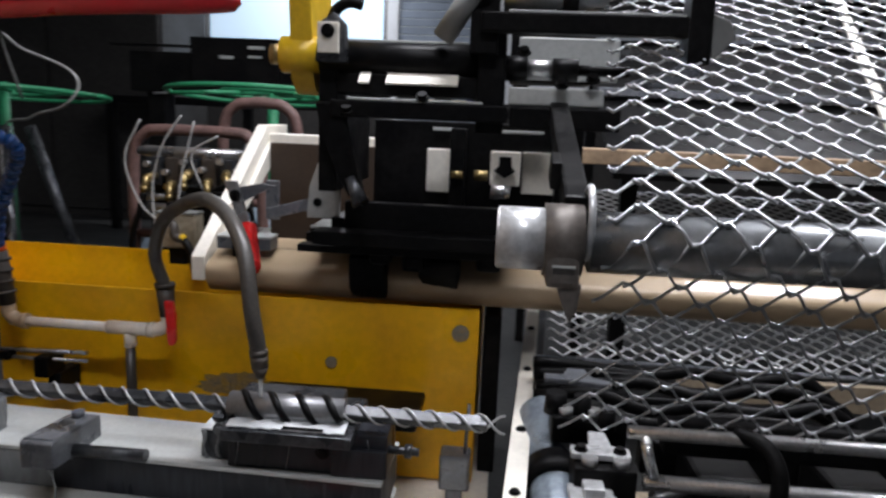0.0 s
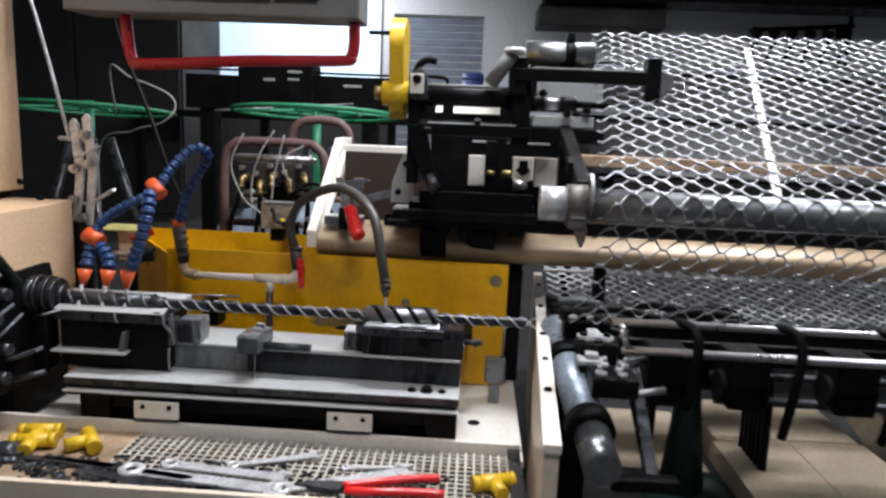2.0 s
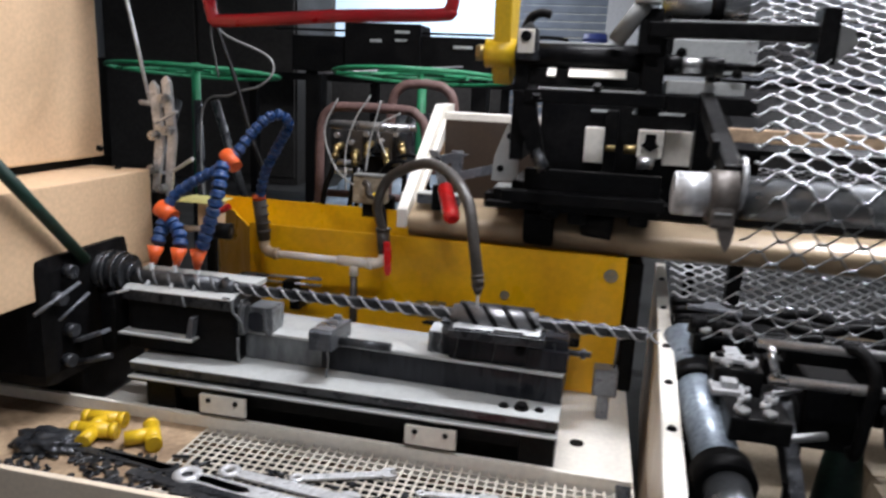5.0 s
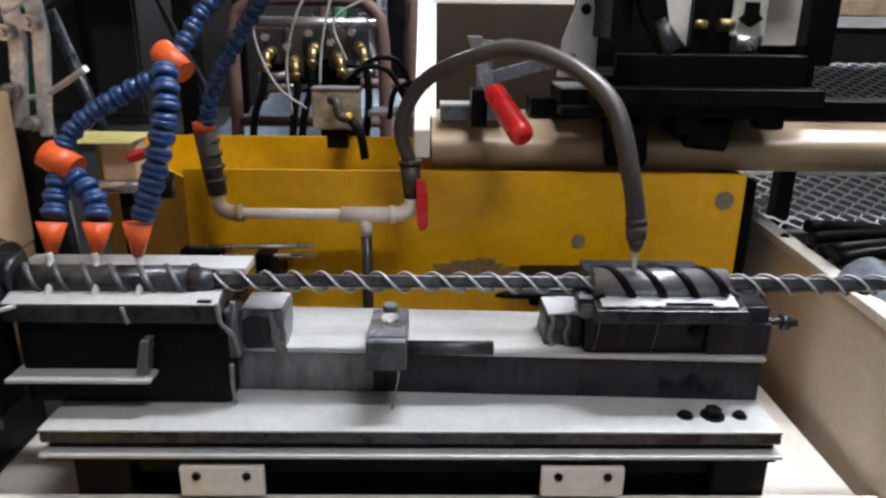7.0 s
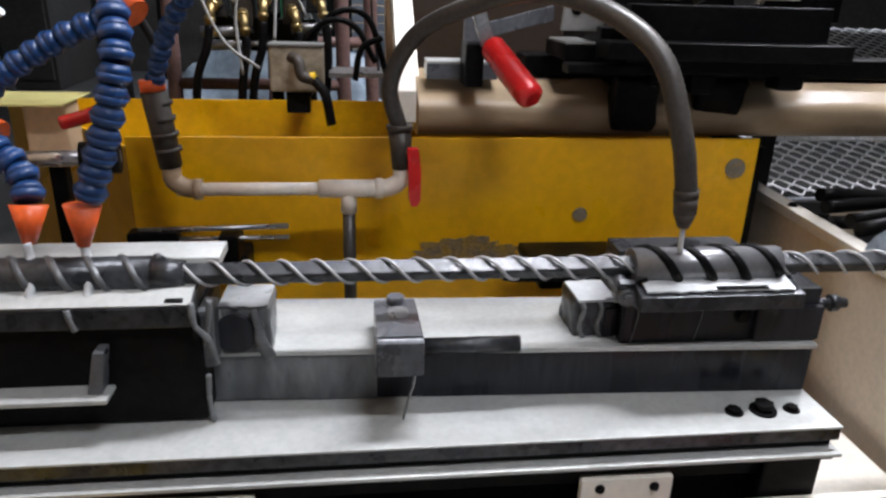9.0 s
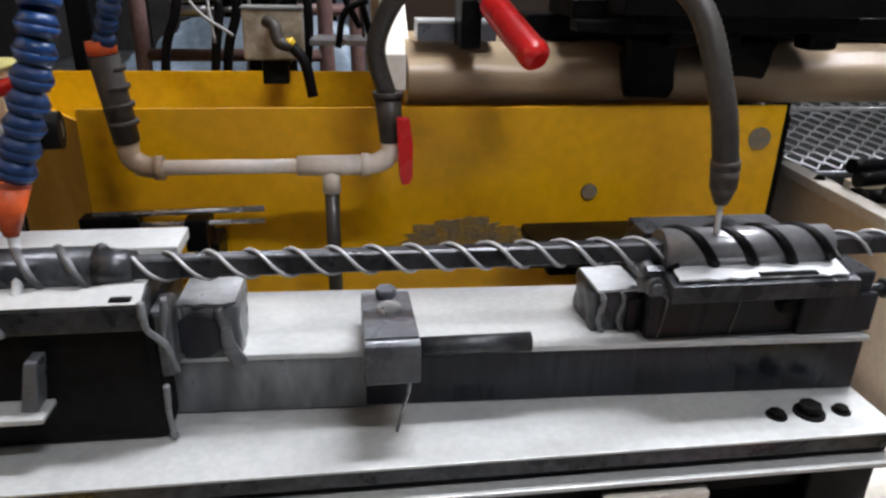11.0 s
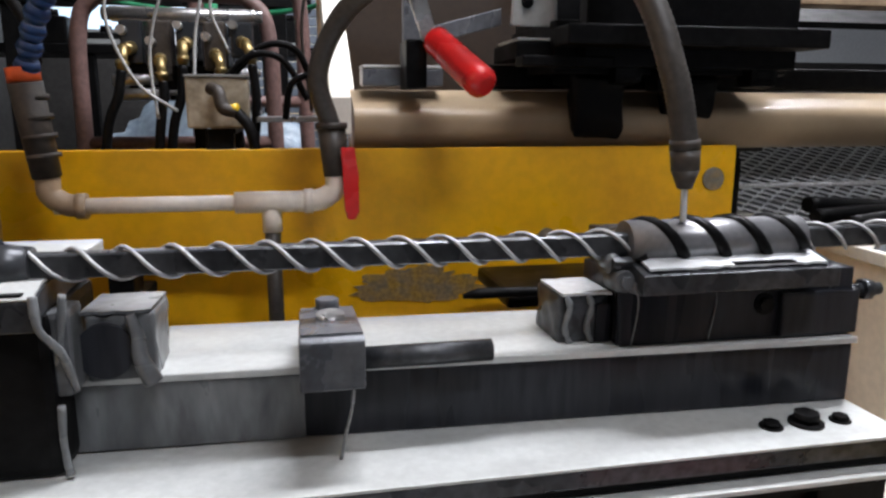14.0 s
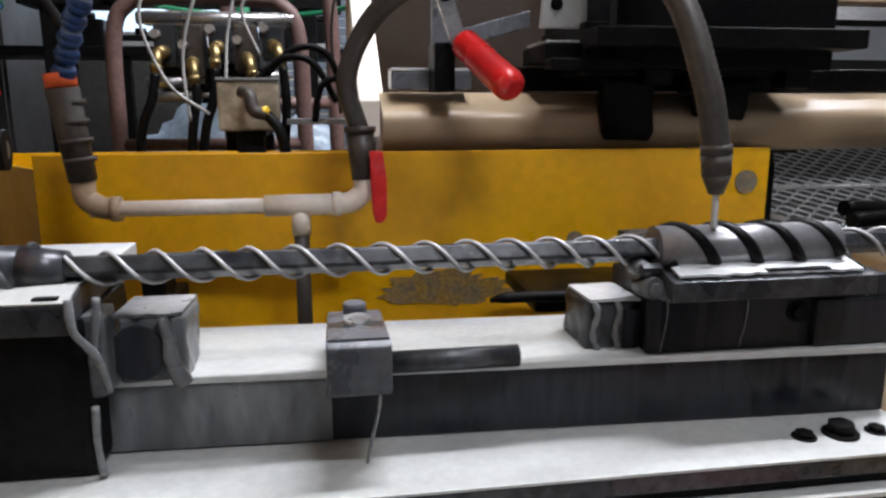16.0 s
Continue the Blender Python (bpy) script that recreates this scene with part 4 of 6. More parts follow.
# ---- carriage over the beam ----
def build_carriage():
    ca = thing("cutting_carriage", (-0.4, 2.25, 0.93), "black oily carriage with steel plates and shafts over the beam", "machine carriage")

    def pb(name, mat_, a, label="", bev=0.004):
        bm = B()
        bx(bm, *a, bev)
        return part(name, bm, mat_, ca, label)

    def pc(name, mat_, p, q, r, label="", r2=None, seg=28):
        bm = B()
        cy(bm, p, q, r, seg, r2)
        return part(name, bm, mat_, ca, label)
    pb("base", M_BLACK, (-0.70, -0.2, 2.24, 2.529, 0.975, 1.075))
    pb("apron", M_BLACK, (-0.655, -0.21, 2.20, 2.238, 0.985, 1.125))
    for k, (x0, x1, z0, z1) in enumerate(((-0.59, -0.53, 0.955, 1.0), (-0.50, -0.44, 0.94, 0.99), (-0.30, -0.235, 0.95, 1.0))):
        pb("lug", M_BLACK, (x0, x1, 2.21, 2.27, z0, z1), "", 0.014)
    pb("base_rail", M_BLACK, (-0.78, -0.60, 2.19, 2.24, 0.985, 1.005))
    pb("body", M_BLACK, (-0.64, -0.03, 2.53, 2.70, 0.99, 1.34))
    pb("cheek", M_BLACK, (-0.70, -0.655, 2.1, 2.53, 1.16, 1.54))
    pb("cheek", M_BLACK, (-0.315, -0.25, 2.08, 2.3, 1.32, 1.58))
    bm = B()
    prism(bm, [(-0.70, 1.38), (-0.63, 1.38), (-0.575, 1.14), (-0.60, 1.13), (-0.64, 1.20), (-0.68, 1.30)], "y", 2.06, 2.10, 0.006)
    part("bent_leg", bm, M_BLACK, ca)
    pc("lever_knob", M_DARKST, (-0.578, 2.04, 1.14), (-0.61, 2.06, 1.20), 0.022, r2=0.012)
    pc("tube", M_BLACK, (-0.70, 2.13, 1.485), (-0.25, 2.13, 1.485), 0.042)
    # pale strip laid on the tube as its highlight from above
    pb("tube_highlight", M_SLAB, (-0.65, -0.34, 2.118, 2.128, 1.521, 1.531), "pale strip painted as the tube's top highlight", 0.002)
    # white strips drawn where the bright background would show through gaps
    bm = B()
    prism(bm, [(2.060, 1.428), (2.064, 1.424), (2.100, 1.448), (2.096, 1.453)], "x", -0.53, -0.36)
    part("gap_strip", bm, M_IVORY, ca, "white strip standing in for a bright gap")
    bm = B()
    prism(bm, [(2.060, 1.428), (2.064, 1.424), (2.100, 1.448), (2.096, 1.453)], "x", -0.595, -0.57)
    part("gap_strip", bm, M_IVORY, ca, "white strip standing in for a bright gap")
    pb("slot_block", M_BLACK, (-0.655, -0.25, 2.101, 2.2, 1.40, 1.45))
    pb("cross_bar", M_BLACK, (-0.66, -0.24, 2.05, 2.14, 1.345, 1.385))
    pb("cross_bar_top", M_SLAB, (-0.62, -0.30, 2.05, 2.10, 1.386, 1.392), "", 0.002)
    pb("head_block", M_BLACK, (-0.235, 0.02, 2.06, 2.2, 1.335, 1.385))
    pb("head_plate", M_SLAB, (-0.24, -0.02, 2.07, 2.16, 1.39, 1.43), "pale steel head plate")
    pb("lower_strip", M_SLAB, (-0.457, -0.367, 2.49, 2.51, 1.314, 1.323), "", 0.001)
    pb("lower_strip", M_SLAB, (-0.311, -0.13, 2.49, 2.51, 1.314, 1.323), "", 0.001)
    pb("upright_plate", M_IVORY, (-0.471, -0.401, 2.479, 2.494, 1.13, 1.261), "white upright plate")
    pb("upright_plate", M_IVORY, (-0.282, -0.192, 2.49, 2.505, 1.159, 1.261), "white upright plate")
    pb("upright_plate", M_IVORY, (-0.187, -0.091, 2.513, 2.528, 1.135, 1.261), "white upright plate")
    pb("post", M_BLACK, (-0.401, -0.356, 2.456, 2.556, 1.018, 1.323))
    pb("post", M_BLACK, (-0.091, -0.017, 2.456, 2.606, 1.086, 1.357))
    bm = B()
    prism(bm, [(-0.271, 1.204), (-0.238, 1.182), (-0.206, 1.204), (-0.22, 1.216), (-0.22, 1.246), (-0.256, 1.246), (-0.256, 1.216)], "y", 2.476, 2.488, 0.001)
    part("latch", bm, M_BLACK, ca)
    pc("knob", M_STEEL, (-0.277, 2.479, 1.142), (-0.22, 2.479, 1.137), 0.023)
    pc("brass_stud", M_BRASS, (-0.395, 2.467, 1.188), (-0.361, 2.467, 1.188), 0.016, seg=12)
    pc("brass_stud", M_BRASS, (-0.328, 2.467, 1.188), (-0.288, 2.467, 1.188), 0.016, seg=12)
    # toggle linkage on the beam end
    bm = B()
    prism(bm, [(-0.778, 1.065), (-0.685, 1.065), (-0.687, 1.195), (-0.71, 1.262), (-0.732, 1.262), (-0.771, 1.152)], "y", 2.275, 2.288, 0.003)
    tp = part("toggle_plate", bm, M_SLAB, ca, "pale steel toggle plate")
    for x, z in ((-0.72, 1.222), (-0.747, 1.109)):
        bm = B()
        bolt(bm, (x, 2.2745, z), 0.009, 0.01, (0, -1, 0))
        part("bolt", bm, M_BLACK, tp)
    bm = B()
    prism(bm, [(-0.934, 1.067), (-0.934, 1.033), (-0.764, 1.079), (-0.764, 1.113)], "y", 2.394, 2.407, 0.002)
    part("link_arm", bm, M_GSTEEL, ca)
    pb("link_post", M_GSTEEL, (-0.961, -0.918, 2.464, 2.477, 1.022, 1.143))
    pb("foot_plate", M_BLACK, (-0.767, -0.67, 2.27, 2.44, 1.003, 1.037))
    pb("foot_plate_top", M_SLAB, (-0.767, -0.67, 2.27, 2.41, 1.038, 1.043), "pale top skin", 0.001)
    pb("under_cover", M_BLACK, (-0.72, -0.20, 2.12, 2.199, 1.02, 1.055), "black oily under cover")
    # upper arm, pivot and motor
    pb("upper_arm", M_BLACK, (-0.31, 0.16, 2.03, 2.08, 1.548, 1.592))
    pb("arm_top", M_SLAB, (-0.25, 0.14, 2.035, 2.075, 1.5925, 1.597), "pale top edge", 0.001)
    pc("pivot", M_PANEL, (-0.40, 2.08, 1.535), (-0.325, 2.05, 1.645), 0.026)
    pc("pivot_cap", M_SLAB, (-0.318, 2.05, 1.640), (-0.318, 2.05, 1.660), 0.038)
    pb("pivot_post", M_BLACK, (-0.335, -0.27, 2.05, 2.12, 1.50, 1.63))
    pb("end_post", M_BLACK, (0.145, 0.195, 2.02, 2.1, 1.49, 1.64))
    bm = B()
    prism(bm, [(0.195, 1.60), (0.235, 1.585), (0.25, 1.55), (0.20, 1.495)], "y", 2.03, 2.05, 0.004)
    part("deflector", bm, M_PANEL, ca, "pale grey deflector plate")
    bm = B()
    prism(bm, [(0.02, 1.445), (0.10, 1.475), (0.175, 1.505), (0.18, 1.47), (0.12, 1.44), (0.05, 1.43)], "y", 2.03, 2.06, 0.004)
    part("blade", bm, M_GSTEEL, ca, "grey steel blade")
    mo = pc("motor", M_ROLL, (-0.265, 2.32, 1.67), (0.0, 2.32, 1.67), 0.052, "bright steel motor cylinder")
    bm = B()
    cy(bm, (-0.115, 2.32, 1.67), (-0.075, 2.32, 1.67), 0.055, 28)
    bx(bm, -0.11, -0.08, 2.28, 2.34, 1.72, 1.75, 0.004)
    part("band", bm, M_BLACK, mo)
    pb("motor_mount", M_BLACK, (-0.24, -0.03, 2.24, 2.4, 1.45, 1.62))
    pb("chute_plate", M_SLAB, (-0.22, 0.03, 2.22, 2.235, 1.455, 1.56), "pale plate under the motor")
    for x0, x1, r, m_ in ((-0.25, -0.20, 0.03, M_BLACK), (-0.20, -0.14, 0.022, M_STEEL), (-0.14, -0.08, 0.027, M_BLACK), (-0.08, 0.04, 0.013, M_BLACK)):
        pc("chuck_ring", m_, (x0, 2.12, 1.475), (x1, 2.12, 1.475), r, seg=20)
    for k, (x, z) in enumerate(((-0.21, 1.505), (-0.12, 1.435), (-0.05, 1.45), (-0.62, 1.36), (-0.44, 1.395))):
        bm = B()
        bolt(bm, (x, 2.055, z), 0.012, 0.014, (0, -0.6, 0.8))
        part("bolt", bm, M_BLACK, ca)
    # belt guard and crank
    gd = B()
    out = []
    for k in range(24):
        a = math.pi * k / 23
        out.append((2.20 + 0.11 * math.cos(a), 1.66 + 0.11 * math.sin(a)))
    for k in range(24):
        a = math.pi + math.pi * k / 23
        out.append((2.20 + 0.085 * math.cos(a), 1.48 + 0.085 * math.sin(a)))
    prism(gd, out, "x", -0.775, -0.72, 0.008)
    gd = part("belt_guard", gd, M_YELLOW2, ca, "yellow painted belt guard")
    bm = B()
    cy(bm, (-0.80, 2.14, 1.49), (-0.70, 2.14, 1.49), 0.045, 24)
    part("guard_hub", bm, M_YELLOW2, gd)
    pc("crank_pin", M_BLACK, (-0.86, 2.16, 1.71), (-0.775, 2.16, 1.71), 0.008)
    pc("stud", M_BRASS, (-0.83, 2.14, 1.49), (-0.80, 2.14, 1.49), 0.025)
    bm = B()
    prism(bm, [(-0.70, 1.47), (-0.625, 1.47), (-0.63, 1.56), (-0.655, 1.585), (-0.69, 1.56)], "y", 2.06, 2.10, 0.004)
    cl = part("bearing_cap", bm, M_DARKST, ca)
    bm = B()
    bx(bm, -0.69, -0.64, 2.045, 2.06, 1.49, 1.56, 0.003)
    part("cap_plate", bm, M_IVORY, cl, "pale plate with a slot")
    bm = B()
    bolt(bm, (-0.665, 2.045, 1.54), 0.012, 0.012, (0, -1, 0))
    part("bolt", bm, M_BLACK, cl)
    bm = B()
    tube(bm, [(-0.68, 2.12, 1.56), (-0.66, 2.12, 1.60), (-0.63, 2.12, 1.615), (-0.60, 2.12, 1.61)], 0.014, 10)
    part("cable_gland", bm, M_BLACK, ca)
    # clamps gripping the beam
    for x, w, low in ((-0.60, 0.05, 0.862), (-0.40, 0.055, 0.905)):
        bm = B()
        prism(bm, [(2.285, 0.955), (2.283, low + 0.03), (2.288, low), (2.265, low - 0.012), (2.248, low + 0.02), (2.24, 0.965), (2.31, 1.0), (2.39, 1.0), (2.39, 0.958)], "x", x - w, x + w, 0.006)
        bmesh.ops.subdivide_edges(bm, edges=bm.edges, cuts=2, use_grid_fill=True)
        for v in bm.verts:
            if v.co.z < 0.96:
                v.co += 0.012 * noise.noise_vector(v.co * 22)
        part("beam_clamp", bm, M_BLACK, ca, "", True)
    # toggle clamp with red grip
    tc = thing("toggle_clamp", (-0.95, 2.25, 0.93), "steel toggle clamp with a red vinyl grip", "toggle clamp")
    bm = B()
    ps = curve_points([(-0.935, 2.24, 1.035), (-0.905, 2.17, 0.99), (-0.873, 2.095, 0.945)], 10)
    n = len(ps)
    tube(bm, ps, 0.028, 24, 1, lambda i: 0.028 * (0.72 if i == 0 else 0.95 + 0.07 * i / n if i < n - 2 else 0.93 if i == n - 2 else 0.55))
    part("grip", bm, M_RED, tc, "red vinyl grip")
    bm = B()
    prism(bm, [(-0.955, 1.03), (-0.925, 1.03), (-0.965, 1.16), (-1.0, 1.16)], "y", 2.24, 2.255, 0.003)
    part("lever", bm, M_STEEL, tc)
    bm = B()
    bolt(bm, (-0.968, 2.24, 1.12), 0.012, 0.012, (0, -1, 0))
    part("pivot_bolt", bm, M_BLACK, tc)
    bm = B()
    bx(bm, -1.06, -0.90, 2.33, 2.40, 0.952, 0.985, 0.003)
    part("block", bm, M_GSTEEL, tc)
    bm = B()
    bx(bm, -1.06, -0.90, 2.328, 2.402, 0.9855, 0.992, 0.002)
    part("block_top", bm, M_SLAB, tc, "pale top skin on the block")
    bm = B()
    prism(bm, [(-0.985, 1.10), (-0.955, 1.10), (-0.90, 1.13), (-0.86, 1.15), (-0.90, 1.155), (-0.97, 1.14)], "y", 2.257, 2.268, 0.002)
    part("toggle_link", bm, M_GSTEEL, tc)
    bm = B()
    bx(bm, -0.985, -0.945, 2.256, 2.345, 0.945, 1.035, 0.005)
    part("hinge", bm, M_BLACK, tc)


# ---- winding head, cabinets and panel on the left ----
def build_left():
    hd = thing("winding_unit", (-2.1, 1.7, 0.315), "black cast winding unit with a stepped chuck", "winding machine")
    bm = B()
    bx(bm, -2.5, -1.935, 1.46, 1.88, 0.44, 0.85, 0.05)
    bx(bm, -2.5, -2.02, 1.42, 1.80, 0.80, 0.93, 0.05)
    part("casting", bm, M_BLACK, hd)
    bm = B()
    bx(bm, -2.4, -1.955, 1.63, 1.95, 0.317, 0.45, 0.004)
    part("foot", bm, M_BLACK, hd)
    for x0, x1, r in ((-2.02, -1.955, 0.075), (-1.955, -1.91, 0.062), (-1.91, -1.895, 0.068), (-1.895, -1.875, 0.058), (-1.875, -1.862, 0.066), (-1.862, -1.85, 0.056), (-1.85, -1.838, 0.06), (-1.838, -1.82, 0.035)):
        bm = B()
        cy(bm, (x0, AX[1], AX[2] + 0.01), (x1, AX[1], AX[2] + 0.01), r, 32)
        part("chuck_step", bm, M_DARKST if r < 0.08 else M_BLACK, hd)
    bm = B()
    bx(bm, -1.90, -1.85, 1.66, 1.74, 0.50, 0.70, 0.01)
    part("bracket", bm, M_BLACK, hd)
    for a, b, r in (((-1.92, 1.42, 0.70), (-1.90, 1.58, 0.755), 0.006), ((-1.91, 1.50, 0.66), (-1.885, 1.60, 0.72), 0.005)):
        bm = B()
        cy(bm, a, b, r, 14)
        part("link_rod", bm, M_GSTEEL, hd)
    bm = B()
    cy(bm, (-1.865, 1.66, 0.700), (-1.795, 1.66, 0.722), 0.004, 10)
    part("wire_finger", bm, M_TOOL, hd, "thin bright wire finger")
    bm = B()
    bx(bm, -0.07, 0.05, -0.02, 0.02, -0.006, 0.006, 0.003, Matrix.Translation((-1.88, 1.60, 0.585)) @ Matrix.Rotation(radians(-22), 4, "Y"))
    part("flat_link", bm, M_GSTEEL, hd, "grey flat link plate")
    bm = B()
    cy(bm, (-1.93, 1.57, 0.50), (-1.82, 1.6, 0.525), 0.010, 14)
    part("link_rod", bm, M_DARKST, hd)
    for y, z in ((1.52, 0.72), (1.56, 0.61), (1.57, 0.79), (1.54, 0.52)):
        bm = B()
        cy(bm, (-1.94, y, z), (-1.905, y, z), 0.02, 16)
        part("boss", bm, M_DARKST, hd)
    bm = B()
    cy(bm, (-1.915, 1.30, 1.17), (-1.925, 1.64, 0.81), 0.018, 16)
    part("green_lever", bm, M_DKGREEN, hd, "dark green lever rod")
    lc = thing("machine_cabinet", (-2.2, 1.4, 0), "cream painted machine cabinet with a stepped top", "cabinet")
    bm = B()
    bx(bm, -3.0, -1.956, 0.9, 2.03, 0.72, 1.045, 0.006)
    part("lower_box", bm, M_CREAM, lc)
    bm = B()
    bx(bm, -3.0, -1.958, 1.952, 2.028, 0.376, 0.719, 0.006)
    part("back_panel", bm, M_CREAM, lc)
    bm = B()
    bx(bm, -3.0, -2.505, 0.9, 1.950, 0.376, 0.719, 0.006)
    part("side_panel", bm, M_CREAM, lc)
    bm = B()
    bx(bm, -3.0, -2.16, 0.9, 2.06, 1.075, 2.5, 0.008)
    part("upper_box", bm, M_CREAM, lc)
    bm = B()
    bx(bm, -3.0, -2.19, 0.9, 2.03, 1.046, 1.074, 0)
    part("gap", bm, M_BLACK, lc, "dark gap under the upper box")
    for x, y, z in ((-2.158, 2.03, 1.10), (-2.05, 1.98, 1.046)):
        bm = B()
        cy(bm, (x, y, z), (x + 0.006, y, z + 0.012), 0.012, 14)
        part("screw", bm, M_BLACK, lc)
    bm = B()
    bx(bm, -3.0, -2.35, 0.95, 1.15, 0, 0.376, 0.006)
    bx(bm, -3.0, -2.35, 1.7, 2.0, 0, 0.376, 0.006)
    part("plinth", bm, M_CREAM, lc)

    lk = thing("tension_arm", (-1.95, 2.1, 1.0), "chromed scissor tension arm with wire guide", "tension arm")
    for x, dz in ((-1.985, 0.0), (-1.935, 0.02)):
        bm = B()
        prism(bm, [(x - 0.012, 0.94), (x + 0.016, 0.94), (x + 0.045, 1.15), (x + 0.03, 1.33 + dz), (x + 0.01, 1.35 + dz), (x - 0.005, 1.33 + dz), (x + 0.015, 1.15)], "y", 2.09, 2.105, 0.003)
        part("bar", bm, M_TOOL, lk)
    for pts, r in (([(-1.99, 2.12, 1.02), (-1.92, 2.10, 1.03), (-1.80, 2.05, 1.09)], 0.007), ([(-2.06, 2.14, 1.27), (-1.95, 2.13, 1.265)], 0.009), ([(-1.96, 2.07, 1.20), (-1.86, 2.06, 1.25)], 0.006)):
        bm = B()
        tube(bm, pts, r, 10)
        part("rod", bm, M_TOOL, lk)
    for p in ((-1.965, 2.089, 1.16), (-1.91, 2.089, 1.18), (-1.975, 2.089, 1.04), (-1.92, 2.089, 1.29), (-1.945, 2.089, 0.97)):
        bm = B()
        cy(bm, p, (p[0], p[1] - 0.03, p[2]), 0.017, 16)
        cy(bm, (p[0], p[1] - 0.03, p[2]), (p[0], p[1] - 0.042, p[2]), 0.01, 6)
        part("pivot", bm, M_STEEL, lk)
    bm = B()
    bx(bm, -2.0, -1.94, 2.04, 2.13, 0.40, 0.96, 0.006)
    part("mount", bm, M_BLACK, lk)
    w = thing("guide_wire", (-2.1, 2.2, 1.3), "taut bright wire running down to the tension arm", "wire")
    bm = B()
    tube(bm, [(-2.33, 2.3, 2.05), (-2.2, 2.25, 1.75), (-2.02, 2.14, 1.27)], 0.007, 8, 2)
    part("wire", bm, M_TOOL, w)
    c2 = thing("black_cable", (-1.8, 2.3, 1.3), "black cable hanging beside the tension arm", "cable")
    bm = B()
    tube(bm, [(-2.02, 2.4, 2.0), (-1.93, 2.4, 1.65), (-1.80, 2.35, 1.38), (-1.68, 2.25, 1.16), (-1.60, 2.2, 1.03), (-1.58, 2.15, 0.98)], 0.009, 8)
    part("cable", bm, M_BLACK, c2)
    pn = thing("control_panel", (-1.4, 2.1, 1.73), "grey control panel with lit blue display on a red bracket", "control panel")
    bm = B()
    bx(bm, -1.95, -0.875, 2.02, 2.22, 1.735, 2.25, 0.008)
    part("housing", bm, M_PANEL, pn)
    bm = B()
    bx(bm, -1.70, -1.19, 2.008, 2.02, 1.785, 2.2, 0.006)
    bz = part("bezel", bm, M_GLASSDK, pn, "dark screen bezel")
    bm = B()
    bx(bm, -1.54, -1.30, 2.003, 2.008, 1.868, 2.12, 0.002)
    part("display", bm, M_SCREEN, bz, "lit blue display")
    bm = B()
    bx(bm, -1.175, -1.02, 2.008, 2.02, 1.79, 2.2, 0.004)
    kb = part("key_block", bm, M_GLASSDK, pn)
    for k in range(3):
        bm = B()
        cy(bm, (-1.14 + 0.045 * k, 2.008, 1.83), (-1.14 + 0.045 * k, 2.0, 1.83), 0.013, 14)
        part("key", bm, M_PANEL, kb)
    bm = B()
    tube(bm, [(-0.905, 2.1, 1.735), (-0.905, 2.1, 1.66), (-0.915, 2.1, 1.615), (-0.95, 2.1, 1.598), (-1.3, 2.1, 1.585), (-1.68, 2.1, 1.56), (-1.74, 2.1, 1.58), (-1.76, 2.1, 1.735)], 0.021, 14, 6)
    part("bracket", bm, M_REDPAINT, pn, "red tube bracket")
    bm = B()
    cy(bm, (-1.6, 2.12, 2.25), (-1.6, 2.12, CEILING_Z), 0.04, 20)
    part("hanger", bm, M_PANEL, pn)


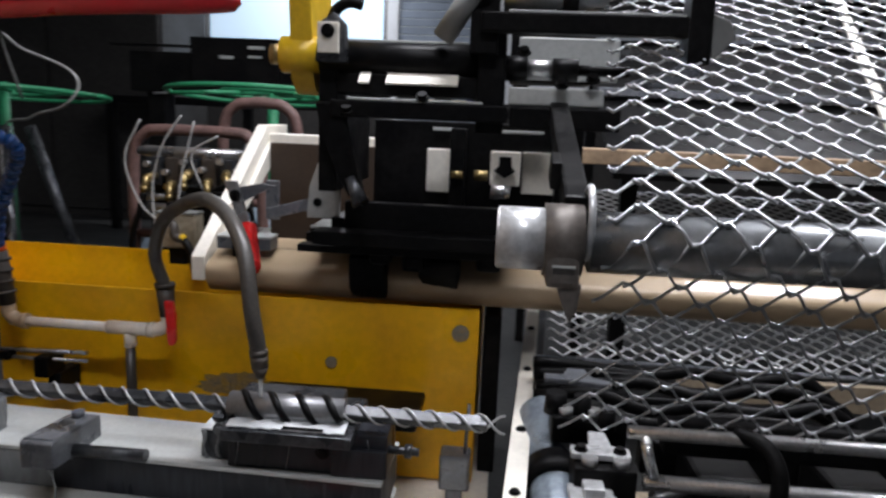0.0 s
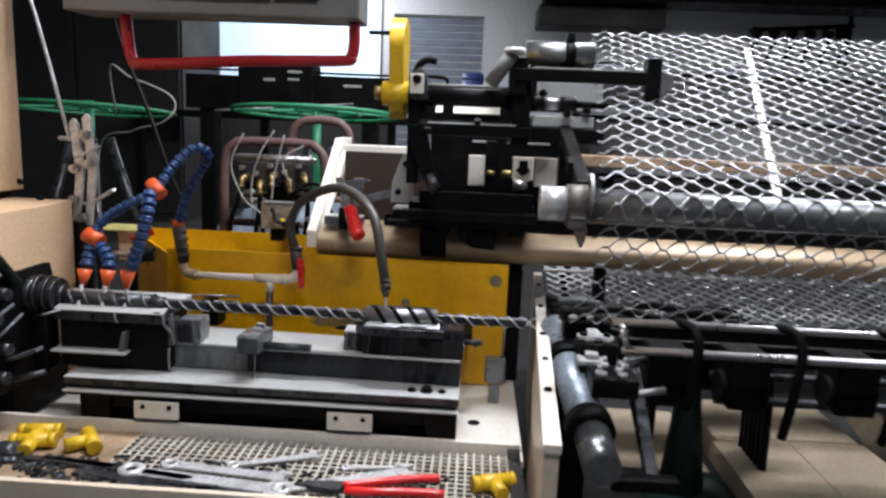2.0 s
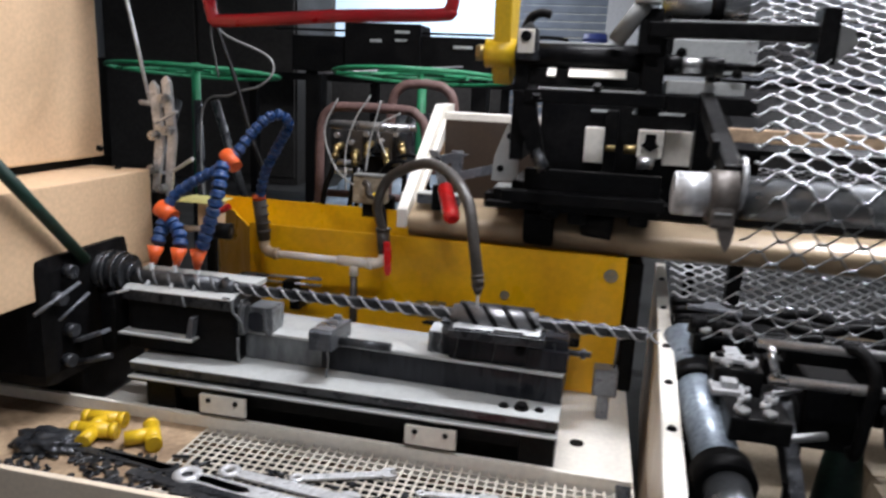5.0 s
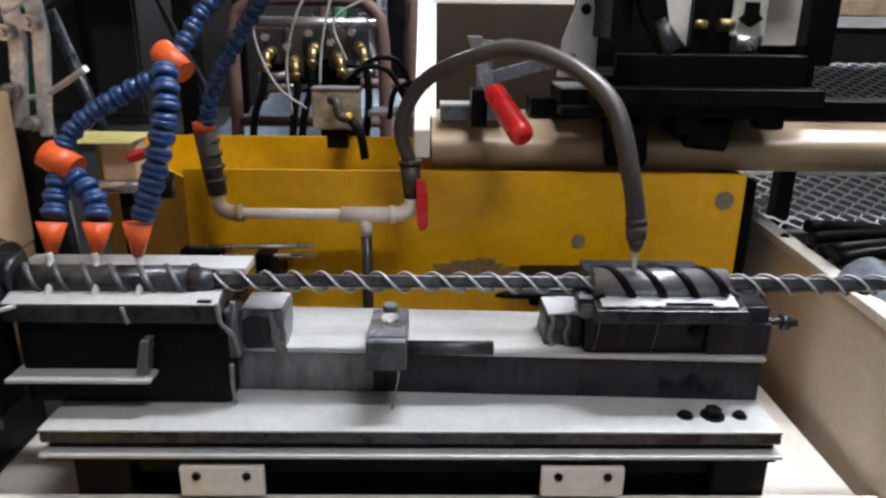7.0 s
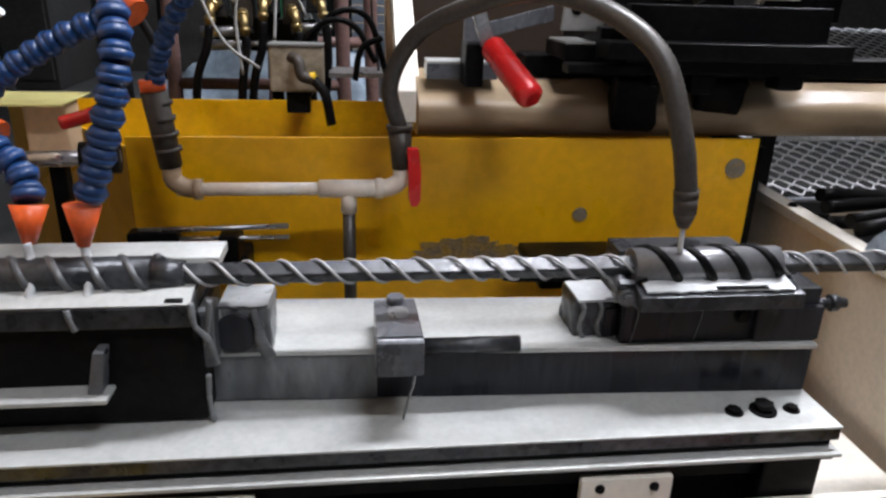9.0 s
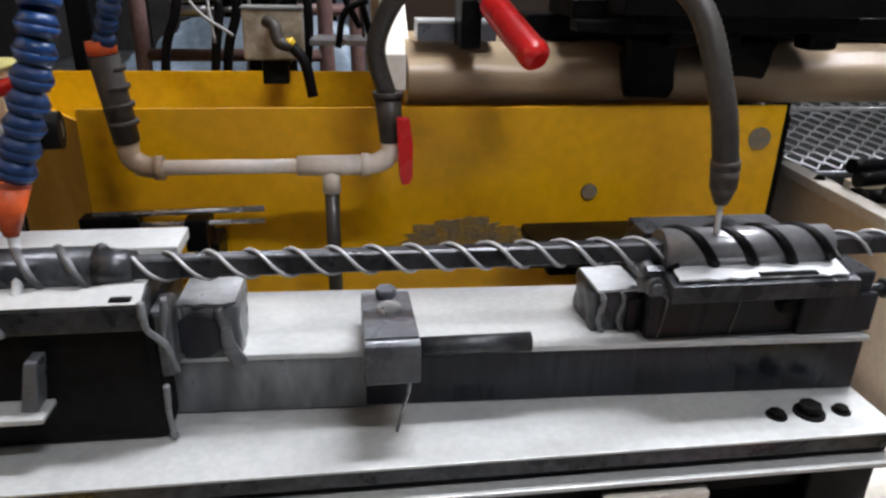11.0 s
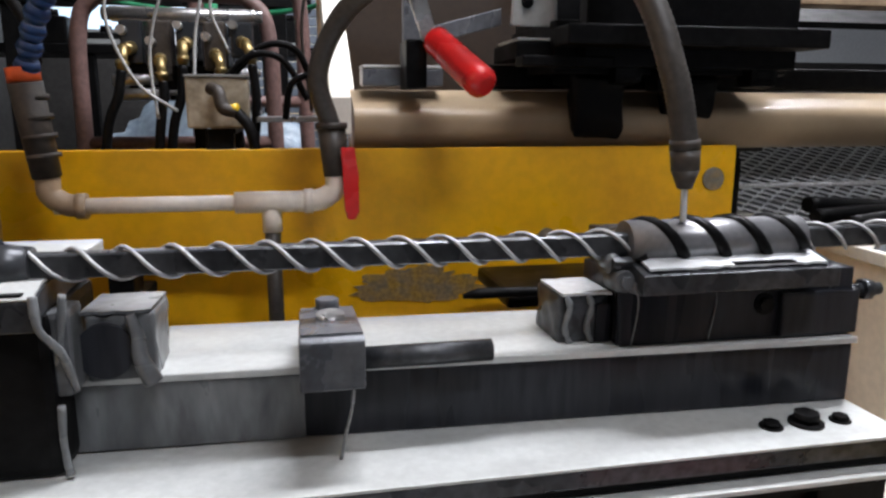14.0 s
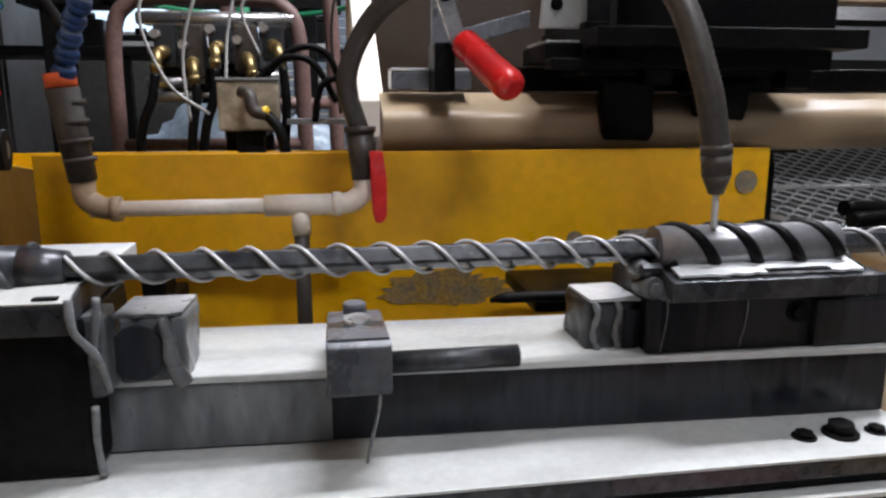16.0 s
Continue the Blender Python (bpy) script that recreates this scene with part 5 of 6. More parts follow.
# ---- weaving linkage on the right ----
def build_right():
    wl = thing("weaving_linkage", (0.8, 1.7, 0.5), "black weaving linkage with steel rods and curved arms", "machine linkage")
    for y, z, x0, r, m_ in ((1.65, 0.787, 0.02, 0.0125, M_STEEL), (1.62, 0.703, 0.05, 0.0145, M_STEEL), (1.80, 0.49, 0.42, 0.016, M_DARKST), (1.86, 0.56, 0.42, 0.014, M_DARKST), (1.95, 0.68, 0.15, 0.018, M_BLACK), (3.2, 0.635, -0.05, 0.010, M_TOOL)):
        bm = B()
        cy(bm, (x0, y, z), (3.0, y, z), r, 16)
        part("rod", bm, m_, wl)
    bm = B()
    cy(bm, (0.05, 1.65, 0.787), (0.065, 1.61, 0.715), 0.011, 12)
    part("cross_pin", bm, M_STEEL, wl)
    bm = B()
    bx(bm, 0.1, 3.0, 1.69, 1.74, 0.725, 0.765, 0.006)
    part("channel", bm, M_BLACK, wl)
    bm = B()
    bx(bm, 0.1, 3.0, 1.88, 1.93, 0.585, 0.665, 0.006)
    part("channel", bm, M_BLACK, wl)
    for x in (0.27, 0.585, 0.895, 1.21, 1.52, 1.83):
        bm = B()
        tube(bm, [(x - 0.05, 1.66, 0.795), (x - 0.01, 1.62, 0.79), (x + 0.01, 1.59, 0.745), (x + 0.005, 1.585, 0.66), (x, 1.6, 0.54), (x - 0.005, 1.62, 0.44 if x > 0.4 else 0.55)], 0.0155, 10, 5)
        part("curved_arm", bm, M_BLACK, wl)
    for x in (0.17, 0.43, 0.78, 1.08, 1.4):
        bm = B()
        bx(bm, x, x + 0.13, 1.70, 1.86, 0.49, 0.68, 0.012)
        cy(bm, (x - 0.015, 1.78, 0.55), (x + 0.145, 1.78, 0.55), 0.055, 20)
        part("bearing", bm, M_BLACK, wl)
    bm = B()
    bx(bm, -0.06, -0.035, 3.19, 3.21, 0.0, 0.625, 0.003)
    part("rod_post", bm, M_GSTEEL, wl)
    for x in (1.95, 2.7):
        bm = B()
        cy(bm, (x, 1.8, 0.5), (x + 0.02, 1.85, 0.0), 0.022, 14)
        part("leg", bm, M_BLACK, wl)

    pc_ = thing("air_cylinder", (-0.08, 1.5, 0.6), "grey blue air cylinder with black clamps beside the side wall", "air cylinder")
    bm = B()
    cy(bm, (-0.115, 2.0, 0.655), (-0.072, 1.42, 0.535), 0.056, 28)
    part("barrel", bm, mat("grey blue anodised", (0.36, 0.42, 0.48), 0.35, 0.4, scale=9, fine=70, stain=(0.12, 0.14, 0.17), stain_amount=0.7), pc_)
    bm = B()
    cy(bm, (-0.072, 1.43, 0.537), (-0.067, 1.37, 0.524), 0.070, 28)
    part("end_cap", bm, M_BLACK, pc_)
    bm = B()
    cy(bm, (-0.067, 1.37, 0.524), (-0.058, 1.22, 0.492), 0.052, 28)
    part("rod_guide", bm, M_ROLL, pc_, "bright steel rod guide")
    for a in ((-0.075, 0.045, 1.64, 1.74, 0.63, 0.71), (-0.06, 0.08, 1.46, 1.60, 0.60, 0.66), (-0.11, 0.05, 1.80, 1.88, 0.68, 0.74)):
        bm = B()
        bx(bm, *a, 0.008)
        cl = part("clamp", bm, M_BLACK, pc_)
        for dx in (0.03, 0.09):
            bm = B()
            cy(bm, (a[0] + dx, a[2] + 0.02, a[5]), (a[0] + dx, a[2] + 0.02, a[5] + 0.015), 0.016, 14)
            part("screw", bm, M_STEEL, cl)
    bm = B()
    cy(bm, (-0.10, 1.80, 0.614), (-0.097, 1.74, 0.601), 0.066, 28)
    part("end_cap", bm, M_BLACK, pc_)
    bm = B()
    prism(bm, [(-0.08, 1.665), (0.035, 1.665), (0.035, 1.70), (-0.002, 1.705), (-0.002, 1.77), (-0.038, 1.77), (-0.038, 1.705), (-0.08, 1.70)], "z", 0.715, 0.728, 0.003)
    hp = part("bracket_plate", bm, M_TOOL, pc_, "bright steel bracket plate")
    for x in (-0.06, 0.015):
        bm = B()
        bolt(bm, (x, 1.682, 0.728), 0.010, 0.010)
        part("bolt", bm, M_BLACK, hp)
    bm = B()
    bx(bm, -0.085, 0.0, 1.585, 1.655, 0.655, 0.672, 0.005)
    bx(bm, -0.06, -0.02, 1.60, 1.64, 0.672, 0.69, 0.004)
    part("fitting", bm, M_TOOL, pc_)
    bm = B()
    prism(bm, [(-0.125, 1.88), (0.02, 1.86), (0.02, 1.885), (-0.02, 1.895), (-0.03, 1.95), (-0.07, 1.95), (-0.08, 1.905), (-0.125, 1.91)], "z", 0.785, 0.797, 0.003)
    part("top_lever", bm, M_GSTEEL, pc_, "grey steel top lever")
    for x, y, z, r in ((-0.10, 1.84, 0.735, 0.026), (-0.045, 1.83, 0.735, 0.022), (0.005, 1.80, 0.72, 0.02)):
        bm = B()
        cy(bm, (x, y, z), (x, y, z + 0.045), r, 18, r * 0.85)
        part("spring_cup", bm, M_BLACK, pc_)
    for x, y, z in ((-0.01, 1.56, 0.668), (0.03, 1.53, 0.665), (0.055, 1.57, 0.664), (-0.035, 1.50, 0.662)):
        bm = B()
        cy(bm, (x, y, z - 0.01), (x, y, z + 0.012), 0.012, 6)
        cy(bm, (x, y, z + 0.012), (x, y, z + 0.03), 0.006, 10)
        part("nut", bm, M_TOOL, pc_, "bright steel nut")
    bm = B()
    cy(bm, (0.06, 1.50, 0.60), (0.17, 1.52, 0.615), 0.011, 12)
    part("pin", bm, M_STEEL, pc_)
    bm = B()
    cy(bm, (0.05, 1.62, 0.66), (0.14, 1.66, 0.67), 0.007, 12)
    part("pin", bm, M_STEEL, pc_)
    bm = B()
    prism(bm, [(1.30, 0.42), (1.34, 0.41), (1.72, 0.60), (1.72, 0.66), (1.66, 0.66)], "x", 0.085, 0.12, 0.004)
    part("side_arm", bm, M_DARKST, pc_)
    bm = B()
    bx(bm, -0.02, 0.17, 1.28, 1.33, 0.40, 0.44, 0.01)
    part("lower_arm", bm, M_BLACK, pc_)
    bm = B()
    bx(bm, -0.13, 0.02, 1.9, 1.98, 0.0, 0.64, 0.008)
    part("stand", bm, M_BLACK, pc_)

    pd = thing("pedestal", (0.43, 2.05, 0), "dark green cast iron pedestal", "pedestal")
    bm = B()
    cy(bm, (0.42, 2.05, 0.03), (0.415, 2.05, 0.46), 0.085, 20, 0.04)
    part("column", bm, M_DKGREEN, pd)
    bm = B()
    bx(bm, 0.26, 0.60, 1.93, 2.17, 0, 0.03, 0.006)
    part("foot", bm, M_DKGREEN, pd)
    bm = B()
    bx(bm, 0.33, 0.52, 1.95, 2.12, 0.46, 0.60, 0.02)
    part("head", bm, M_BLACK, pd)
    bxx = thing("cardboard_box", (0.8, 2.3, 0), "flat brown cardboard box on the floor", "box")
    bm = B()
    bx(bm, 0.63, 1.22, 1.80, 2.70, 0.001, 0.13, 0.006)
    part("carton", bm, M_CARD, bxx)
    for a in ((0.60, 0.92, 1.78, 2.25, 0.131, 0.135), (0.925, 1.24, 1.80, 2.3, 0.131, 0.135), (0.62, 1.22, 2.31, 2.72, 0.131, 0.135)):
        bm = B()
        bx(bm, *a, 0.001)
        part("flap", bm, M_CARD, bxx)
    cs = thing("cardboard_sheet", (0.35, 2.5, 0), "loose tan cardboard sheet on the floor", "cardboard")
    bm = B()
    bx(bm, 0.10, 0.59, 2.22, 2.85, 0.001, 0.012, 0.003)
    part("sheet", bm, M_CARD, cs)
    pk = thing("plank", (1.3, 2.3, 0), "tan wooden plank leaning under the machine", "plank")
    bm = B()
    bx(bm, -0.06, 0.06, -0.01, 0.01, 0, 0.72, 0.003, Matrix.Translation((1.42, 2.32, 0.008)) @ Matrix.Rotation(radians(-38), 4, "Y"))
    part("board", bm, M_CARD, pk)


# ---- things behind the machine ----
def build_behind():
    jb = thing("junction_box", (-1.37, 2.76, 0.86), "dusty beige junction box with brass elbow", "junction box")
    bm = B()
    bx(bm, -1.45, -1.305, 2.73, 2.80, 0.86, 0.98, 0.006)
    part("box", bm, M_DUSTY, jb)
    bm = B()
    bx(bm, -1.452, -1.303, 2.728, 2.802, 0.9805, 0.988, 0.002)
    part("lid", bm, M_PANEL, jb, "grey box lid")
    bm = B()
    bx(bm, -1.41, -1.345, 2.74, 2.79, 0.80, 0.858, 0.004)
    part("gland_block", bm, M_BLACK, jb)
    bm = B()
    tube(bm, [(-1.39, 2.72, 0.955), (-1.37, 2.70, 0.945), (-1.36, 2.69, 0.91), (-1.33, 2.69, 0.90)], 0.016, 10)
    part("elbow", bm, M_BROWN, jb)
    bm = B()
    cy(bm, (-1.345, 2.69, 0.905), (-1.325, 2.685, 0.91), 0.012, 10)
    part("ring", bm, M_YELLOW2, jb)
    bm = B()
    tube(bm, [(-1.33, 2.69, 0.90), (-1.30, 2.68, 0.86), (-1.285, 2.68, 0.78)], 0.014, 10)
    part("hose", bm, M_BLACK, jb)
    bm = B()
    bx(bm, -1.40, -1.34, 2.75, 3.03, 0.845, 0.859, 0.002)
    bx(bm, -1.40, -1.34, 2.99, 3.03, 0.0, 0.844, 0.004)
    part("bracket", bm, M_BLACK, jb)
    va = thing("valve_bank", (-1.45, 3.0, 0.9), "bank of brass pneumatic valves with black hoses", "valve bank")
    for k in range(5):
        x = -1.64 + 0.075 * k
        bm = B()
        dz = (0.0, -0.03, 0.015, -0.015, 0.02)[k]
        sw_ = (-0.02, 0.012, -0.008, 0.022, 0.03)[k]
        bx(bm, x - 0.03, x + 0.03, 3.10, 3.19, 1.03 + dz, 1.15, 0.006)
        vv = part("valve", bm, M_BROWN if k % 2 else M_GLASSDK, va)
        bm = B()
        cy(bm, (x, 3.10, 1.075 + dz), (x + sw_ * 0.5, 3.055, 1.065 + dz), 0.018, 12)
        cy(bm, (x + sw_ * 0.5, 3.058, 1.075 + dz), (x + sw_, 3.05, 1.01 + dz), 0.013, 12)
        cy(bm, (x + sw_ * 0.8, 3.052, 1.035 + dz), (x + sw_ * 0.9, 3.05, 1.02 + dz), 0.018, 6)
        part("fitting", bm, M_BRASS, vv, "brass fitting")
        bm = B()
        cy(bm, (x - 0.02, 3.10, 1.12 + dz), (x - 0.022, 3.075, 1.122 + dz), 0.013, 12)
        part("plug", bm, M_STEEL, vv)
        bm = B()
        tube(bm, [(x + sw_, 3.05, 1.01 + dz), (x + sw_ * 1.4 - 0.005, 3.045, 0.94), (x - 0.03 + 2 * sw_, 3.05, 0.84), (x - 0.06 + 2 * sw_, 3.07, 0.6)], 0.0135, 10)
        part("hose", bm, M_BLACK, vv)
    bm = B()
    bx(bm, -1.70, -1.30, 3.13, 3.17, 1.15, 1.19, 0.004)
    cy(bm, (-1.72, 3.14, 1.17), (-1.28, 3.14, 1.17), 0.018, 14)
    part("manifold", bm, M_STEEL, va)
    bm = B()
    bx(bm, -1.50, -1.46, 3.19, 3.23, 0, 1.19, 0.004)
    part("stand", bm, M_BLACK, va)
    for x0, x1, z in ((-1.70, -1.57, 0.985), (-1.68, -1.55, 0.945), (-1.42, -1.32, 1.0)):
        bm = B()
        cy(bm, (x0, 3.12, z), (x1, 3.12, z + 0.006), 0.017, 16)
        cy(bm, (x1, 3.12, z + 0.006), (x1 + 0.03, 3.12, z + 0.008), 0.008, 12)
        part("small_cylinder", bm, M_STEEL, va, "small bright air cylinder")
    bm = B()
    bx(bm, -1.66, -1.34, 3.125, 3.185, 0.93, 1.029, 0.004)
    part("rack", bm, M_BLACK, va)
    bm = B()
    bx(bm, -1.3, -1.13, 2.96, 3.12, 0.87, 0.885, 0.002)
    part("shelf", bm, M_STEEL, va)
    wires = [[(-1.60, 2.93, 1.3), (-1.66, 2.92, 1.15), (-1.60, 2.92, 0.98), (-1.50, 2.92, 0.90)], [(-1.40, 2.95, 1.3), (-1.44, 2.93, 1.12), (-1.45, 2.9, 0.98)], [(-1.45, 2.95, 1.32), (-1.52, 2.93, 1.2), (-1.56, 2.93, 1.05), (-1.55, 2.92, 0.88)], [(-1.30, 2.93, 1.25), (-1.40, 2.92, 1.18), (-1.36, 2.92, 1.05)], [(-1.15, 2.9, 1.25), (-1.17, 2.9, 1.1), (-1.15, 2.9, 0.9)]]
    for k, ps in enumerate(wires):
        o = thing("cable", ps[0], "thin pale cable looping over the valve bank", "cable", "cables behind the tank")
        bm = B()
        tube(bm, ps, 0.0042, 8)
        part("strand", bm, M_CABLE if k != 4 else M_HOSE, o)
    for k, ps in enumerate(([(-1.38, 2.85, 0.97), (-1.30, 2.84, 1.04), (-1.22, 2.84, 1.03), (-1.16, 2.84, 0.93)], [(-1.36, 2.87, 0.98), (-1.27, 2.86, 1.065), (-1.18, 2.86, 1.05), (-1.13, 2.86, 0.9)], [(-1.22, 2.84, 0.88), (-1.20, 2.83, 0.97), (-1.14, 2.83, 1.0)])):
        o = thing("cable", ps[0], "thick black cable loop behind the tank", "cable", "cables behind the tank")
        bm = B()
        tube(bm, ps, 0.009, 8)
        part("strand", bm, M_BLACK, o)
    for x0, x1, y, z in ((-1.83, -1.27, 3.3, 1.25), (-1.51, -1.17, 3.5, 1.38)):
        st = thing("tube_stand", ((x0 + x1) / 2, y, 0), "primer red bent tube stand", "stand", "tube stands")
        bm = B()
        tube(bm, [(x0 - 0.03, y, 0.0), (x0 - 0.01, y, z - 0.5), (x0, y, z - 0.12), (x0 + 0.05, y, z - 0.02), (x0 + 0.13, y, z), (x1 - 0.13, y, z), (x1 - 0.05, y, z - 0.02), (x1, y, z - 0.12), (x1 + 0.01, y, z - 0.5), (x1 + 0.03, y, 0.0)], 0.025, 14, 6)
        part("bent_tube", bm, M_RUST, st)
        bm = B()
        cy(bm, (x0, y, z - 0.45), (x1, y, z - 0.45), 0.02, 12)
        part("brace", bm, M_RUST, st)
    # wire pay-off turntables
    for cx, cyy, R, z in ((-1.55, 4.3, 0.56, 1.425), (-3.15, 4.3, 0.56, 1.39)):
        sp = thing("wire_turntable", (cx, cyy, 0), "green painted wire pay-off turntable on a grey stand", "wire reel", "wire turntables")
        for rr, zz in ((R, z), (R * 0.5, z + 0.01)):
            bm = B()
            ps = [(cx + rr * math.cos(2 * math.pi * k / 48), cyy + rr * math.sin(2 * math.pi * k / 48), zz - 0.07 * rr * math.sin(2 * math.pi * k / 48)) for k in range(49)]
            tube(bm, ps, 0.013, 8, 1)
            part("ring", bm, M_GREEN, sp)
        for k in range(6):
            a = math.pi * k / 3 + 0.2
            bm = B()
            cy(bm, (cx, cyy, z + 0.02), (cx + R * math.cos(a), cyy + R * math.sin(a), z), 0.011, 8)
            part("spoke", bm, M_GREEN, sp)
        bm = B()
        cy(bm, (cx, cyy, 0.5), (cx, cyy, z + 0.06), 0.03, 14)
        part("hub", bm, M_GREEN, sp)
        for k in range(4):
            a = math.pi * k / 2 + 0.6
            bm = B()
            cy(bm, (cx + 0.45 * math.cos(a), cyy + 0.45 * math.sin(a), 0), (cx + 0.12 * math.cos(a), cyy + 0.12 * math.sin(a), 1.2), 0.03, 12)
            part("leg", bm, M_DARKST, sp)
    ft = thing("feed_wire", (-1.5, 4.0, 1.45), "thin bright wire feeding off the turntable", "wire")
    bm = B()
    tube(bm, [(-2.3, 4.4, 1.42), (-1.4, 5.0, 1.52), (-0.6, 5.6, 1.6)], 0.006, 6)
    part("strand", bm, M_WIRE, ft)

    cl = thing("cable", (-2.4, 3.5, 1.5), "pale cable hanging in a loop by the turntable", "cable", "cables behind the tank")
    bm = B()
    tube(bm, [(-2.75, 3.9, 1.36), (-2.62, 3.6, 1.64), (-2.45, 3.5, 1.58), (-2.24, 3.5, 1.5), (-2.19, 3.5, 1.42), (-2.27, 3.5, 1.33), (-2.5, 3.6, 1.27), (-2.85, 3.85, 1.1), (-2.9, 4.0, 0.0)], 0.006, 8)
    part("strand", bm, M_CABLE, cl)

    dm = thing("dark_machine", (-1.9, 5.1, 0), "black oily machine with pale strips behind the turntables", "machine")
    for nm, q in (("body", (-2.32, -1.74, 4.95, 5.25, 1.46, 1.80)), ("wing", (-2.75, -2.30, 4.98, 5.22, 1.44, 1.70)), ("wing", (-1.77, -1.10, 4.98, 5.22, 1.44, 1.72)), ("rail", (-2.9, -0.9, 5.0, 5.06, 1.735, 1.75))):
        bm = B()
        bx(bm, *q, 0.005)
        part(nm, bm, M_BLACK, dm)
    for q in ((-2.12, -2.03, 4.94, 4.948, 1.665, 1.685), (-1.93, -1.82, 4.94, 4.948, 1.73, 1.75), (-1.93, -1.84, 4.94, 4.948, 1.675, 1.69), (-1.5, -1.36, 4.97, 4.978, 1.64, 1.66)):
        bm = B()
        bx(bm, *q, 0.003)
        part("pale_strip", bm, M_SLAB, dm)
    for x in (-2.6, -1.3):
        bm = B()
        bx(bm, x - 0.06, x + 0.06, 5.02, 5.18, 0, 1.44, 0.01)
        part("leg", bm, M_BLACK, dm)
    sk = thing("plastic_sheet_bundle", (-1.6, 3.85, 0), "pale blue crumpled plastic sheet bundle on the floor", "plastic bundle")
    bm = B()
    bmesh.ops.create_icosphere(bm, subdivisions=5, radius=1.0)
    for v in bm.verts:
        q = v.co * (1 + 0.22 * noise.noise(v.co * 2.3) + 0.10 * abs(noise.noise(v.co * 6.0)))
        v.co = Vector((-1.55 + 0.56 * q.x, 3.80 + 0.16 * q.y, max(0.001, 0.42 + 0.46 * q.z)))
    part("sheet", bm, M_SACK, sk, "", True)

    # far workshop
    bn = thing("workbench", (-1.7, 8.0, 0), "long black workbench with pale parts on it", "workbench")
    bm = B()
    bx(bm, -4.6, 0.4, 7.6, 8.3, 1.36, 1.44, 0.01)
    part("bench_top", bm, M_BLACK, bn)
    for x in (-4.5, -3.0, -1.5, 0.2):
        bm = B()
        bx(bm, x, x + 0.09, 7.65, 7.74, 0, 1.36, 0.005)
        part("leg", bm, M_BLACK, bn)
    rng = random.Random(12)
    for k in range(9):
        o = thing("machine_part", (-3.4 + 0.4 * k, 7.85, 1.44), "dark steel machine part lying on the bench", "machine part", "parts on the bench")
        w_, h_ = 0.15 + 0.25 * rng.random(), 0.08 + 0.25 * rng.random()
        x = -3.4 + 0.4 * k
        bm = B()
        bx(bm, x, x + w_, 7.75, 7.95, 1.441, 1.441 + h_, 0.02)
        cy(bm, (x + w_ / 2, 7.85, 1.44 + h_), (x + w_ / 2, 7.85, 1.5 + h_), 0.05, 14)
        part("body", bm, M_BLACK, o)
        if k % 2:
            bm = B()
            bx(bm, x + 0.02, x + w_, 7.70, 7.745, 1.45, 1.49, 0.004)
            part("pale_strip", bm, M_SLAB, o)
    dr = thing("blue_drum", (-0.55, 8.0, 1.44), "dark blue drum standing on the bench", "drum")
    bm = B()
    cy(bm, (-0.55, 8.0, 1.441), (-0.55, 8.0, 2.0), 0.13, 24)
    for z in (1.5, 1.72, 1.94):
        cy(bm, (-0.55, 8.0, z - 0.012), (-0.55, 8.0, z + 0.012), 0.138, 24)
    part("shell", bm, M_NAVY, dr)
    ch = thing("tube_chair", (-1.05, 7.95, 1.44), "black bent tube frame on the bench", "frame")
    bm = B()
    tube(bm, [(-1.3, 7.9, 1.44), (-1.3, 7.9, 1.85), (-1.25, 7.9, 1.93), (-0.9, 7.9, 1.93), (-0.84, 7.9, 1.85), (-0.84, 7.9, 1.44)], 0.02, 10)
    part("frame_tube", bm, M_BLACK, ch)
    cu = thing("dark_cupboard", (-6, 8.8, 0), "large dark brown cupboard against the far wall", "cupboard")
    bm = B()
    bx(bm, -7.0, -4.22, 8.4, 9.6, 0, 3.3, 0.01)
    part("carcass", bm, M_WALLDARK, cu)
    for x in (-6.95, -5.58):
        bm = B()
        bx(bm, x, x + 1.33, 8.36, 8.40, 0.1, 3.2, 0.01)
        part("door", bm, M_WALLDARK, cu)
    # invented black box that makes the dark band along the ceiling
    du = thing("ceiling_dark_box", (4.5, 9.3, 3.1), "black box added for the dark band under the ceiling", "duct")
    bm = B()
    bx(bm, 0.3, 8.8, 8.6, 9.3, 3.0, CEILING_Z - 0.02, 0.05)
    part("casing", bm, M_BLACK, du)
    bm = B()
    bx(bm, 0.25, 1.9, 9.0, 9.6, 2.72, 2.99, 0.03)
    part("hung_box", bm, M_WALLDARK, du)
    hr = thing("hook_rack", (3.8, 9.6, 2.6), "black rack of hooks high on the far wall", "rack")
    bm = B()
    cy(bm, (3.2, 9.7, 2.85), (4.6, 9.7, 2.95), 0.03, 10)
    cy(bm, (4.55, 9.7, 2.4), (4.55, 9.7, 3.3), 0.03, 10)
    part("bar", bm, M_BLACK, hr)
    for k in range(6):
        x = 3.25 + 0.24 * k
        bm = B()
        tube(bm, [(x, 9.68, 2.88), (x + 0.03, 9.6, 2.7), (x - 0.04, 9.6, 2.55), (x - 0.02, 9.66, 2.45)], 0.035, 8)
        bx(bm, x - 0.03, x + 0.09, 9.58, 9.7, 2.76, 2.86, 0.02)
        part("hook", bm, M_BLACK, hr)
    bm = B()
    bx(bm, 4.5, 4.6, 9.72, 9.999, 2.8, 2.98, 0.01)
    part("mount", bm, M_BLACK, hr)
